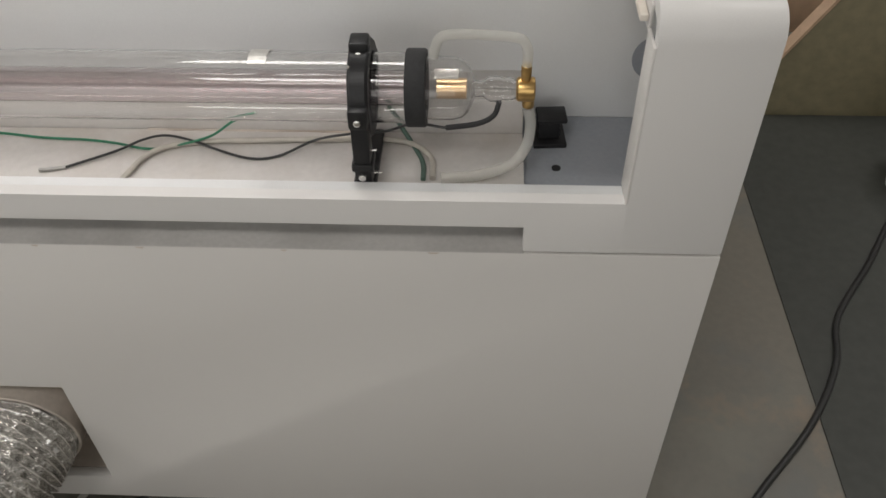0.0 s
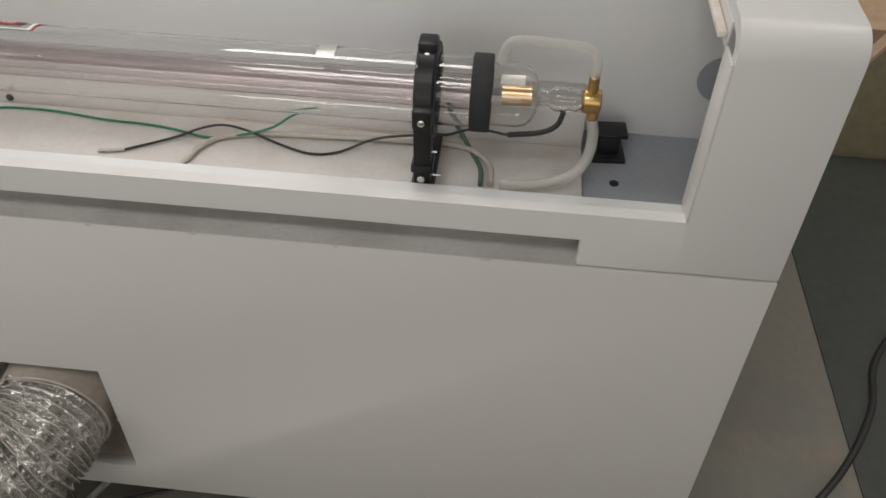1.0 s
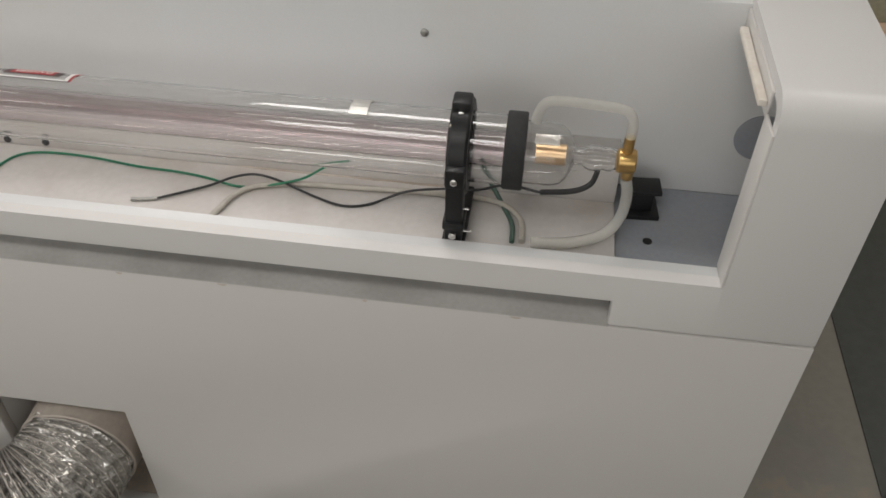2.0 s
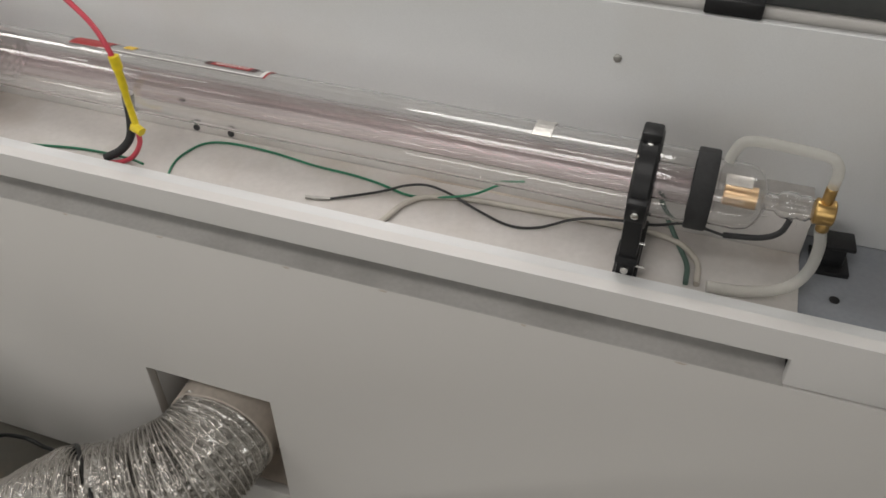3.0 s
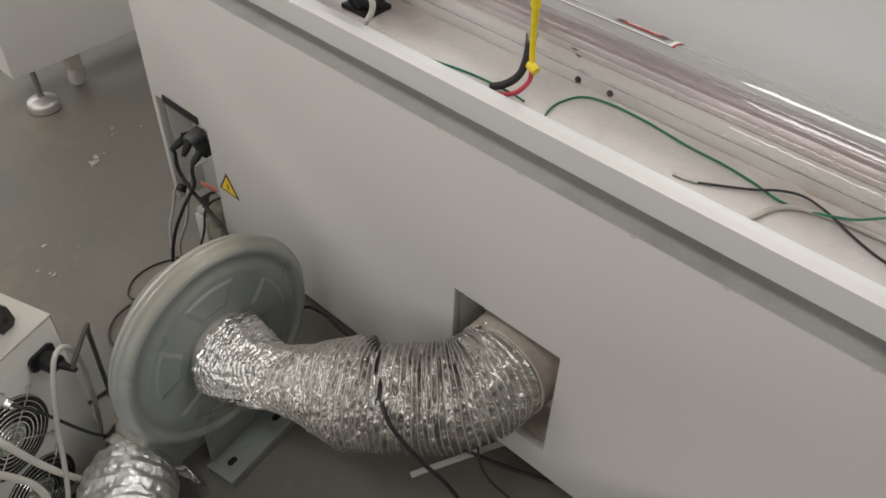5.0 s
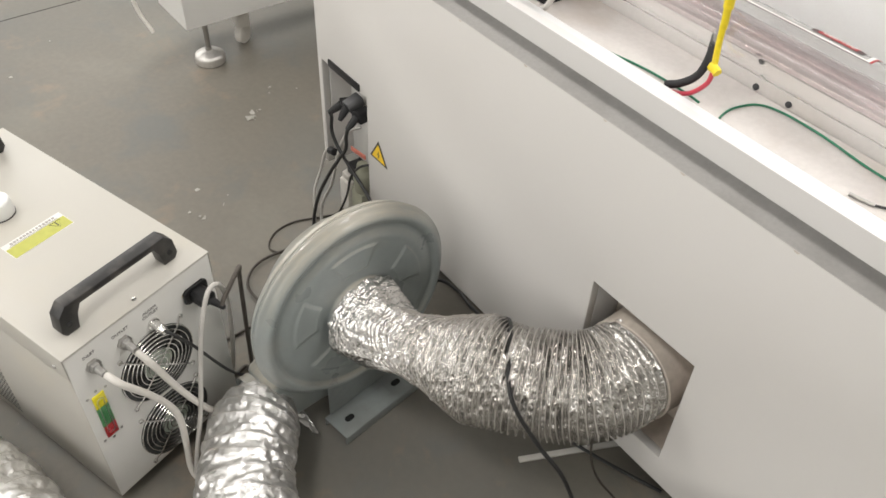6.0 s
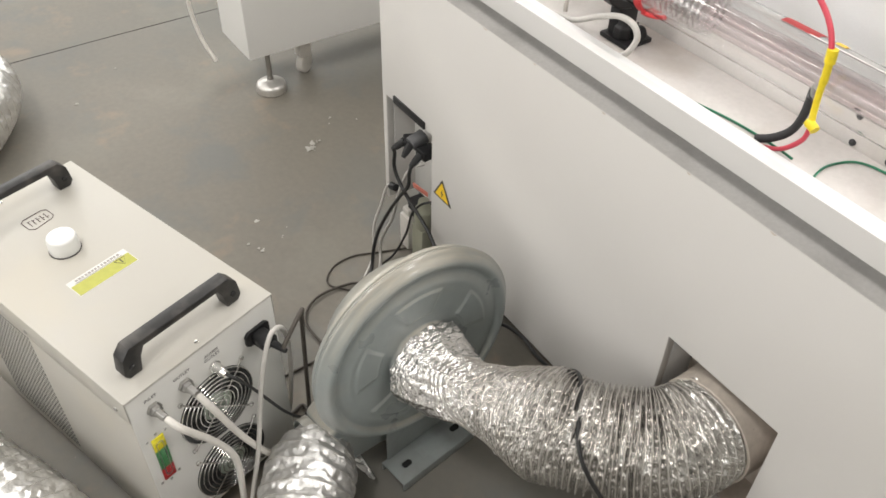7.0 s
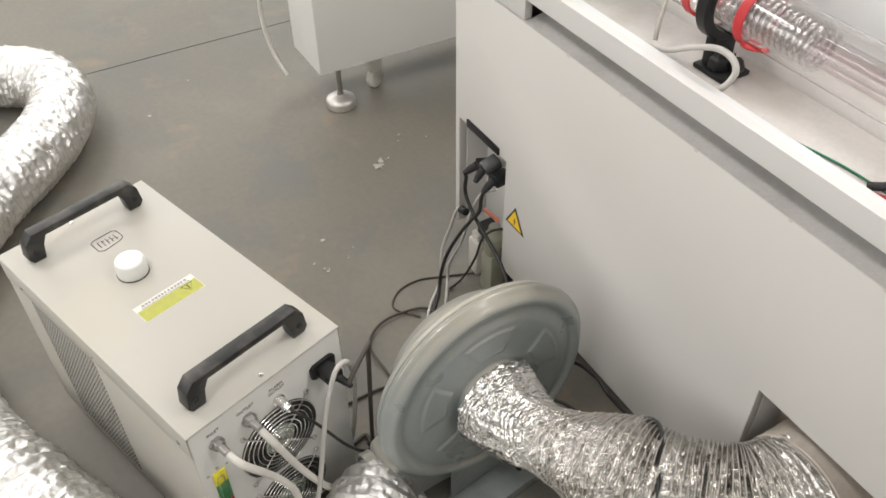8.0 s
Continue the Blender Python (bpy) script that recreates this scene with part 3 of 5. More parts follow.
    box(bm, XL + 0.02, XR - 0.02, 0.08, 1.23, 0.1485, 0.153)
    part("base_frame", bm, DARK, m, "dark steel base frame", 0.002)
    for x in (XL + 0.1, XR - 0.1):
        for y in (0.1, 1.12):
            bm = bmesh.new()
            box(bm, x - 0.04, x + 0.04, y - 0.035, y + 0.035, 0.094, 0.1045)
            box(bm, x - 0.022, x - 0.018, y - 0.025, y + 0.025, 0.035, 0.094)
            box(bm, x + 0.018, x + 0.022, y - 0.025, y + 0.025, 0.035, 0.094)
            c = part("castor", bm, STEEL, m, "", 0.001)
            bm = bmesh.new()
            lathe(bm, [(-0.015, 0.036), (-0.012, 0.04), (0.012, 0.04), (0.015, 0.036)], pose(x, y, 0.04), 24)
            part("wheel", bm, RUBBER, c)
    # high voltage warning triangle
    sign = [(-0.618, 0.346), (-0.650, 0.293), (-0.585, 0.293)]
    bm = bmesh.new()
    stand = Matrix(((1, 0, 0, 0), (0, 0, -1, -0.0006), (0, 1, 0, 0), (0, 0, 0, 1)))
    slab(bm, sign, 0.0006, stand)
    s = part("warning_sign", bm, INK, m, "yellow and black high voltage warning triangle")
    cx, cz = (sum(p[i] for p in sign) / 3 for i in (0, 1))
    bm = bmesh.new()
    slab(bm, [(cx + (x - cx) * 0.76, cz + (z - cz) * 0.76) for x, z in sign], 0.0003, pose(0, -0.0006, 0) @ stand)
    part("sign_face", bm, SIGN_YELLOW, s)
    bm = bmesh.new()
    bolt = [(0.002, 0.012), (-0.004, 0.000), (0.0, 0.001), (-0.002, -0.011), (0.005, 0.003), (0.001, 0.002)]
    slab(bm, [(cx + x, cz - 0.001 + z) for x, z in bolt], 0.0003, pose(0, -0.001, 0) @ stand)
    part("sign_bolt", bm, INK, s)
    return m


laser_cutter()

# ---- foil ducts ----


class Hose:
    """A foil hose on a wire coil: sharp wire ridges with creased foil between them."""

    def __init__(self, points, radii, pitch, ridge, crumple, seed, crease, bunch=0.6, floor=False, ragged=2.0, tilt=(0, 0), face=0.0, pinch=0.0):
        line = glide(points, 24)
        self.run = [0.0]
        for a, b in zip(line, line[1:]):
            self.run.append(self.run[-1] + (b - a).length)
        self.line, self.frames, self.length = line, frames_along(line), self.run[-1]
        self.radii, self.pitch, self.ridge, self.crumple, self.seed = radii, pitch, ridge, crumple, seed
        self.fine = 45 if floor else 80
        self.crease, self.bunch, self.floor, self.ragged, self.tilt, self.face, self.pinch = crease, bunch, floor, ragged, tilt, face, pinch

    def turns(self, s):
        return s / self.pitch + self.bunch * math.sin(s / self.length * 17 + self.seed) + 0.5 * self.bunch * math.sin(s / self.length * 41)

    def wave(self, s, c, d):
        """Loops wander a little round the hose."""
        return 0.30 * noise.noise(Vector((c * 1.3, d * 1.3, s * 24 + self.seed)))

    def lean(self, s):
        """How far the wire loops lean along the hose, in metres."""
        f = min(max(s / self.length, 0), 1) * (len(self.tilt) - 1)
        a = min(int(f), len(self.tilt) - 2)
        return self.tilt[a] + (self.tilt[a + 1] - self.tilt[a]) * (f - a)

    def at(self, s):
        lo, hi = 0, len(self.run) - 2
        while lo < hi:
            mid = (lo + hi + 1) // 2
            lo, hi = (mid, hi) if self.run[mid] <= s else (lo, mid - 1)
        t = min(max((s - self.run[lo]) / max(self.run[lo + 1] - self.run[lo], 1e-9), 0), 1)
        u = self.frames[lo][0].lerp(self.frames[lo + 1][0], t).normalized()
        v = self.frames[lo][1].lerp(self.frames[lo + 1][1], t).normalized()
        f = s / self.length * (len(self.radii) - 1)
        a = min(int(f), len(self.radii) - 2)
        return self.line[lo].lerp(self.line[lo + 1], t), u, v, self.radii[a] + (self.radii[a + 1] - self.radii[a]) * (f - a)

    def point(self, s, th, lift=None):
        p, u, v, r = self.at(s)
        c, d = math.cos(th), math.sin(th)
        r *= 1 - self.pinch * max(0.0, 1 - s / 0.10) ** 2
        r += noise.noise(Vector((c * 2, d * 2, s * 11 + self.seed))) * self.crumple * 1.3
        if lift is None:
            slide = s + self.lean(s) * math.cos(th - self.face)
            n = self.turns(slide) + th / (2 * math.pi) + self.wave(s, c, d)
            w, k, loop = 1 - abs(2 * (n % 1) - 1), self.crease, math.floor(n)
            # each band of foil between two wires folds in its own way
            deep = 0.85 + 0.7 * noise.noise(Vector((c * 1.7 + loop * 3.7, d * 1.7, self.seed)))
            fold = noise.noise(Vector((c * k, d * k, s * self.fine + self.seed + loop * 0.4))) * 1.5
            fold += noise.noise(Vector((c * k * 2.7, d * k * 2.7, s * self.fine * 2 - self.seed))) * 0.9
            e = min(max(0.0, s / self.length - self.ragged) / 0.10, 1)
            r += fold * self.crumple * (0.25 + w) * (1 - 0.45 * e) - self.ridge * w * deep * (1 - 0.97 * e)
            r += (1 - w) * (1 - e) * self.ridge * 0.45 * noise.noise(Vector((c * 5, d * 5, loop * 5.1 + self.seed)))
            if e > 0:
                r += e * (0.007 * noise.noise(Vector((c * 2.2, d * 2.2, s * 14))) + 0.004 * noise.noise(Vector((c * 6, d * 6, s * 20 + 4))))
        else:
            r += lift
        pos = p + r * (u * c + v * d)
        if self.floor and pos.z < 0.003:
            pos.z = 0.003
        return pos

    def foil(self, segs, rings, shake=0.0, rough_end=0.0):
        bm = bmesh.new()
        dice = random.Random(int(self.seed * 10))
        made = []
        for i in range(rings + 1):
            row = []
            for j in range(segs):
                th = 2 * math.pi * (j + 0.5 * (i % 2)) / segs
                s = self.length * (i + dice.uniform(-0.3, 0.3) * (0 < i < rings)) / rings
                if i == rings:
                    s += rough_end * noise.noise(Vector((math.cos(th) * 5, math.sin(th) * 5, 2)))
                p = self.point(min(max(s, 0), self.length), th + dice.uniform(-0.2, 0.2) * 2 * math.pi / segs)
                p += Vector((dice.gauss(0, 1), dice.gauss(0, 1), dice.gauss(0, 1))) * shake
                if self.floor:
                    p.z = max(p.z, 0.003)
                row.append(bm.verts.new(p))
            made.append(row)
        for i, (a, b) in enumerate(zip(made, made[1:])):
            for j in range(segs):
                k = (j + 1) % segs
                if i % 2:
                    bm.faces.new((a[j], a[k], b[k]))
                    bm.faces.new((a[j], b[k], b[j]))
                else:
                    bm.faces.new((a[j], a[k], b[j]))
                    bm.faces.new((a[k], b[k], b[j]))
        return bm

    def coil(self, r, per_turn=22, reach=1.0):
        bm = bmesh.new()
        n = int(self.turns(self.length) * per_turn)
        pts = []
        for i in range(int(n * reach) + 1):
            s = self.length * i / n
            th = -2 * math.pi * self.turns(s)
            s -= self.lean(s) * math.cos(th - self.face) + self.pitch * self.wave(s, math.cos(th), math.sin(th))
            pts.append(self.point(min(max(s, 0), self.length), th, 0.0003))
        tube(bm, pts, r, 4, 1, False)
        return bm


hose = thing("exhaust_duct", "short crinkled aluminium foil duct from cutter to blower", "duct")
short = Hose([(0.105, 0.045, 0.335), (0.103, -0.03, 0.335), (0.075, -0.085, 0.325), (0.0, -0.15, 0.316), (-0.085, -0.2, 0.31), (-0.165, -0.24, 0.302), (-0.225, -0.25, 0.282), (-0.284, -0.256, 0.276)],
             [0.0855, 0.086, 0.089, 0.091, 0.091, 0.089, 0.090, 0.094, 0.080, 0.062, 0.054, 0.058, 0.071, 0.080], 0.0084, 0.0115, 0.0026, 3.1, 6, 0.6, False, 0.74, (0, -0.004, 0.004, 0.006, -0.004, 0.004, 0.02, 0.045, 0.05, 0.035, 0.02), 1.2)
part("foil_hose", short.foil(150, 760, 0.0001, 0.02), FOIL, hose, "", 0, 30)
part("wire_coil", short.coil(0.0008, 26, 0.78), WIRE, hose, "thin spiral wire showing through the foil", 0, 60)

long_duct = thing("floor_duct", "long crumpled aluminium foil duct lying on the floor", "duct")
drain = Hose([(-0.356, -0.432, 0.106), (-0.336, -0.455, 0.104), (-0.295, -0.494, 0.102), (-0.22, -0.548, 0.097), (-0.09, -0.62, 0.092), (-0.01, -0.78, 0.092), (-0.09, -0.925, 0.092), (-0.24, -0.905, 0.092), (-0.40, -0.905, 0.092), (-0.60, -0.985, 0.092), (-0.82, -1.08, 0.092), (-1.2, -1.14, 0.095),
              (-1.48, -0.99, 0.1), (-1.72, -0.78, 0.1), (-1.90, -0.69, 0.1), (-2.08, -0.73, 0.1), (-2.20, -0.92, 0.1), (-2.35, -1.25, 0.1), (-2.5, -1.7, 0.1)],
             [0.084, 0.087, 0.087, 0.087, 0.088, 0.088, 0.088, 0.088, 0.088, 0.088, 0.09, 0.092, 0.094, 0.094, 0.094], 0.031, 0.0040, 0.0040, 9.4, 3.0, 0.8, True, pinch=0.42)
part("foil_hose", drain.foil(110, 1400, 0.0002), FOIL_SOFT, long_duct, "", 0, 24)
part("wire_coil", drain.coil(0.0006), WIRE, long_duct, "thin spiral wire showing through the foil", 0, 60)
bm = bmesh.new()
rag = [[Vector((-0.325 + 0.058 * i / 7, -0.405 + 0.02 * i / 7 + (0.024 - 0.0026 * i) * k / 4, 0.045 - 0.012 * i / 7 + 0.007 * noise.noise(Vector((i * 0.9, k * 1.3, 5))))) for k in range(5)] for i in range(8)]
for dz in (0.0, 0.0008):
    grid = [[bm.verts.new(v + Vector((0, 0, dz))) for v in row] for row in rag]
    for p, q in zip(grid, grid[1:]):
        for k in range(4):
            bm.faces.new((p[k], q[k], q[k + 1], p[k + 1]))
part("torn_edge", bm, FOIL_SOFT, long_duct, "torn flap of foil", 0, 0)

# ---- the blower ----


def blower():
    b = thing("exhaust_blower", "round grey enamelled centrifugal exhaust blower on a foot bracket", "blower", pose(-0.315, -0.258, 0, 0, 0, 3.2))
    cz = 0.288
    turn = pose(0, 0, cz, 0, -1.5, 0)
    bm = bmesh.new()
    prof = [(-0.088, 0.02), (-0.088, 0.120), (-0.084, 0.135), (-0.06, 0.150), (-0.036, 0.166), (-0.030, 0.178), (-0.026, 0.190), (-0.021, 0.197), (-0.015, 0.2), (-0.0105, 0.2005), (-0.009, 0.1985), (-0.007, 0.1985), (-0.0055, 0.202), (-0.0005, 0.2045)]
    lathe(bm, prof, turn, 96)
    part("housing", bm, GREY, b, "", 0, 50)
    bm = bmesh.new()
    prof = [(0.0, 0.2045), (0.004, 0.2035), (0.006, 0.199), (0.012, 0.196), (0.018, 0.190), (0.0205, 0.186), (0.0205, 0.181), (0.017, 0.1755), (0.013, 0.1725), (0.0122, 0.169), (0.0145, 0.162), (0.0185, 0.153), (0.0195, 0.147)]
    prof += [(0.0195, 0.146 - 0.002 * k) for k in range(1, 39)] + [(0.022, 0.066), (0.032, 0.0635), (0.032, 0.058)]
    segs, rings = 240, []
    for a, r in prof:
        row = []
        for j in range(segs):
            th = 2 * math.pi * j / segs
            # five pressed pads, raised with soft shoulders
            off = abs((math.degrees(th) - 20 + 36) % 72 - 36)
            half = 20.5 - 5.5 * min(max((r - 0.138) / -0.05, 0), 1)
            inside = min((half - off) * r * 0.01745, r - 0.090, 0.137 - r)
            k = min(max(inside / 0.006 + 0.5, 0), 1)
            lift = 0.0026 * k * k * (3 - 2 * k) if 0.07 < r < 0.146 else 0
            row.append(bm.verts.new(turn @ Vector((a + lift, r * math.cos(th), r * math.sin(th)))))
        rings.append(row)
    for p, q in zip(rings, rings[1:]):
        for j in range(segs):
            bm.faces.new((p[j], p[(j + 1) % segs], q[(j + 1) % segs], q[j]))
    part("cover", bm, GREY, b, "pressed grey cover with a stepped rim", 0, 60)
    bm = bmesh.new()
    lathe(bm, [(0.0, 0.06), (0.046, 0.06), (0.046, 0.0575), (0.0, 0.0575)], turn, 40, False)
    part("inlet_ring", bm, GREY, b)
    # scroll below the disc and its outlet
    bm = bmesh.new()
    pts = []
    for i in range(25):
        a = radians(20 - 130 * i / 24)
        r = 0.165 + 0.083 * (i / 24)
        pts.append((r * math.cos(a), cz + r * math.sin(a)))
    pts += [(-0.19, 0.050), (-0.19, 0.165), (-0.13, 0.20)]
    slab(bm, pts, 0.084, Matrix(((0, 0, 1, -0.086), (1, 0, 0, 0), (0, 1, 0, 0), (0, 0, 0, 1))))
    part("scroll", bm, GREY, b, "", 0.012, 40, 3)
    bm = bmesh.new()
    lathe(bm, [(0, 0.046), (0.020, 0.046), (0.020, 0.042), (0, 0.042)], pose(-0.05, -0.19, 0.115, 0, 0, -90), 32, False)
    part("outlet_ring", bm, GREY, b)
    bm = bmesh.new()
    lathe(bm, [(-0.15, 0.02), (-0.15, 0.042), (-0.14, 0.052), (-0.11, 0.056), (-0.10, 0.070), (-0.0885, 0.075)], turn, 40)
    part("motor", bm, DUSTY_GREY, b, "dusty grey motor", 0, 50)
    # foot brackets: folded sheet with slotted holes
    for x0 in (0.005, -0.16):
        m = pose(x0, 0.005, 0, 0, 0, 5.5)
        bm = bmesh.new()
        box(bm, 0, 0.066, -0.098, 0.104, 0.0195, 0.0230, m)
        box(bm, 0.062, 0.066, -0.098, 0.104, 0.0, 0.0195, m)
        box(bm, 0.0, 0.004, -0.098, 0.104, 0.0, 0.0195, m)
        box(bm, 0.0, 0.004, -0.085, 0.09, 0.0230, 0.12, m)
        f = part("foot_bracket", bm, GREY_CLEAN, b, "folded grey foot with slotted holes", 0.0015)
        bm = bmesh.new()
        box(bm, 0.022, 0.046, -0.03, 0.035, 0.0231, 0.0237, m)
        part("bracket_slot", bm, DARK if x0 < 0 else GREY_CLEAN, f, "", 0.0005)
        for y in (-0.063, 0.06):
            bm = bmesh.new()
            slab(bm, [(0.034 + 0.0065 * math.cos(a), y + 0.0065 * math.sin(a) + (0.004 if math.sin(a) > 0 else -0.004)) for a in (2 * math.pi * j / 16 + 0.01 for j in range(16))], 0.0006, m @ pose(0, 0, 0.0231))
            part("bolt_hole", bm, BLACK, f, "dark slotted bolt hole")
    return b


blower()

# ---- the water chiller ----
STAND = Matrix(((0, 0, 1, 0), (1, 0, 0, 0), (0, 1, 0, 0), (0, 0, 0, 1)))  # local x-y plane -> front face (y right, z up)
CHILL = pose(-0.3993, -0.595, 0, 0, 0, 17.72)


def fan(parent, y, z):
    bm = bmesh.new()
    lathe(bm, [(0.0002, 0.0745), (0.001, 0.0745), (0.001, 0.001)], pose(0, y, z), 48)
    f = part("fan", bm, FAN_DARK, parent, "dark cooling fan behind a wire guard")
    bm = bmesh.new()
    lathe(bm, [(0.001, 0.029), (0.0022, 0.029), (0.0028, 0.026)], pose(0, y, z), 32)
    part("fan_hub", bm, FAN_HUB, f, "pale greenish fan hub label")
    for k in range(7):
        bm = bmesh.new()
        box(bm, 0.0011, 0.0016, -0.009, 0.013, 0.03, 0.066, pose(0, y, z, 51.4 * k, 0, 0))
        part("blade", bm, RUBBER, f)
    for i in range(8):
        bm = bmesh.new()
        r = 0.014 + 0.0085 * i
        ring = [Vector((0.007 - 0.004 * (i / 7) ** 2, y + r * math.cos(a), z + r * math.sin(a))) for a in (2 * math.pi * j / 40 for j in range(41))]
        tube(bm, ring, 0.0011, 5, 1, False)
        part("guard_ring", bm, CHROME, f, "", 0, 60)
    for a in (45, 135):
        bm = bmesh.new()
        d = Vector((0, math.cos(radians(a)), math.sin(radians(a))))
        c = Vector((0.0055, y, z))
        tube(bm, [c - d * 0.088 - Vector((0.004, 0, 0)), c - d * 0.07, c + d * 0.07, c + d * 0.088 - Vector((0.004, 0, 0))], 0.0016, 6, 1, False)
        part("guard_spoke", bm, CHROME, f, "", 0, 60)
        for s in (-1, 1):
            bm = bmesh.new()
            lathe(bm, [(0, 0.0045), (0.003, 0.0045), (0.0045, 0.002)], pose(0.0005, y + s * d.y * 0.0885, z + s * d.z * 0.0885), 12)
            part("guard_screw", bm, CHROME, f)


def handle(parent, x):
    bm = bmesh.new()
    path = [(-0.105, 0.0), (-0.112, 0.01), (-0.108, 0.04), (-0.094, 0.056), (0.094, 0.056), (0.108, 0.04), (0.112, 0.01), (0.105, 0.0),
            (0.083, 0.0), (0.078, 0.028), (0.070, 0.0435), (-0.070, 0.0435), (-0.078, 0.028), (-0.083, 0.0)]
    slab(bm, [(y, 0.42 + z) for y, z in path], 0.024, pose(x - 0.012, -0.003, 0) @ STAND)
    h = part("handle", bm, BLACK_WORN, parent, "worn black plastic carrying handle", 0.0014)
    for y in (-0.1, 0.094):
        bm = bmesh.new()
        lathe(bm, [(0, 0.005), (0.002, 0.005), (0.003, 0.003)], pose(x + 0.012, y, 0.44), 12)
        part("handle_screw", bm, RUBBER, h)
    return h


def chiller():
    c = thing("water_chiller", "ivory metal water chiller with two black carrying handles", "chiller", CHILL)
    H, L, W = 0.42, 0.563, 0.144
    bm = bmesh.new()
    box(bm, -L, -0.0015, -W, W, 0.032, H - 0.0012)
    part("body", bm, BEIGE, c, "", 0.003)
    bm = bmesh.new()
    box(bm, -0.0014, 0.0, -W + 0.001, W - 0.001, 0.034, H - 0.004)
    part("front_plate", bm, IVORY_FRONT, c, "white rear sheet with fittings", 0.0005)
    bm = bmesh.new()
    box(bm, -L - 0.001, 0.001, -W - 0.001, W + 0.001, H - 0.0015, H)
    box(bm, -L, 0.0, -W - 0.001, -W - 0.0002, H - 0.05, H - 0.0015)
    box(bm, -L, 0.0, W + 0.0002, W + 0.001, H - 0.05, H - 0.0015)
    part("top_cover", bm, BEIGE, c, "ivory top cover", 0.0006)
    for x in (-0.05, -L + 0.05):
        for y in (-0.11, 0.11):
            bm = bmesh.new()
            lathe(bm, [(0, 0.018), (0.03, 0.022), (0.032, 0.022)], pose(x, y, 0, 0, -90, 0), 16)
            part("foot", bm, RUBBER, c)
    handle(c, -0.043)
    handle(c, -0.509)
    # side grille: rows of small holes on both sides
    for s in (-1, 1):
        bm = bmesh.new()
        for i in range(26):
            for k in range(30):
                if 0.36 - 0.0105 * k < 0.05:
                    continue
                x, z = -0.478 + 0.008 * i, 0.362 - 0.0105 * k
                y = s * (W + 0.0004)
                box(bm, x, x + 0.0034, y - 0.0003, y + 0.0003, z, z + 0.004)
        part("side_grille", bm, FAN_DARK, c, "punched side grille", 0, 0)
        c.children[-1]["kind"] = "stuff"
    # filler cap
    bm = bmesh.new()
    lathe(bm, [(0, 0.0272), (0.0015, 0.0272), (0.0015, 0.0262)], pose(-0.352, -0.006, H, 0, -90, 0), 40)
    cap = part("cap_gasket", bm, INK, c, "dark gasket under the filler cap")
    bm = bmesh.new()
    lathe(bm, [(0.0015, 0.0262), (0.026, 0.0252), (0.030, 0.0238), (0.032, 0.020), (0.0325, 0.0)], pose(-0.352, -0.006, H, 0, -90, 0), 40)
    part("filler_cap", bm, CAP_WHITE, cap, "white plastic filler cap", 0.001)
    # labels on the top
    TOPM = Matrix(((0, -1, 0, 0), (1, 0, 0, 0), (0, 0, 1, H + 0.0004), (0, 0, 0, 1)))
    bm = bmesh.new()
    slab(bm, [(-0.056, 0.276), (0.057, 0.276), (0.057, 0.233), (-0.056, 0.233)], 0.0004, pose(0, 0, H) @ Matrix(((0, -1, 0, 0), (1, 0, 0, 0), (0, 0, 1, 0), (0, 0, 0, 1))))
    lab = part("caution_label", bm, IVORY_FRONT, c, "white and lime caution label")
    bm = bmesh.new()
    slab(bm, [(-0.055, 0.262), (0.056, 0.262), (0.056, 0.234), (-0.055, 0.234)], 0.0003, TOPM)
    part("label_band", bm, LABEL_YELLOW, lab)
    bm = bmesh.new()
    tri = [Vector((0.026, 0.259, 0)), Vector((0.047, 0.259, 0)), Vector((0.0365, 0.242, 0))]
    tube(bm, [TOPM @ (p + Vector((0, 0, 0.0003))) for p in tri + tri[:1]], 0.0006, 4, 1, False)
    box(bm, -0.2575 - 0.0005, -0.247, 0.0355, 0.0375, H + 0.0007, H + 0.0010)
    part("label_triangle", bm, INK, lab)
    bm = bmesh.new()
    for k in range(14):
        w = 0.003 + 0.002 * random.random()
        y = -0.042 + 0.0062 * k
        box(bm, -0.2725, -0.2675, y, y + w, H + 0.0004, H + 0.0007)
    for k in range(2):
        box(bm, -0.2655 + 0.002 * k, -0.2647 + 0.002 * k, -0.046, 0.046, H + 0.0004, H + 0.0007)
    part("label_text", bm, FADED_INK, lab, "dark bars of unreadable print")
    # small outlined badge
    bm = bmesh.new()
    out = [(-0.018, -0.469), (-0.012, -0.474), (0.026, -0.474), (0.032, -0.468), (0.032, -0.447), (0.026, -0.441), (-0.010, -0.436), (-0.018, -0.443)]
    ring = [Vector((x, y, H + 0.0004)) for y, x in out]
    tube(bm, ring + ring[:1], 0.0008, 4, 1, False)
    for k in range(5):
        y = -0.010 + 0.0078 * k
        box(bm, -0.464, -0.447, y, y + 0.0016, H, H + 0.0005)
        box(bm, -0.464 + 0.003 * k, -0.4625 + 0.003 * k, y, y + 0.005, H, H + 0.0005)
    part("badge", bm, LABEL_DARK, c, "small dark outlined badge")
    for x, y in ((-0.012, 0.0), (-0.55, -0.01)):
        bm = bmesh.new()
        lathe(bm, [(0, 0.004), (0.0015, 0.0038), (0.0025, 0.001)], pose(x, y, H, 0, -90, 0), 12)
        part("cover_screw", bm, CHROME, c)
    for x, z in ((-0.03, 0.385), (-0.27, 0.385), (-0.5, 0.385)):
        bm = bmesh.new()
        lathe(bm, [(0, 0.004), (0.0015, 0.0038), (0.0025, 0.001)], pose(x, -W - 0.001, z, 0, 0, -90), 12)
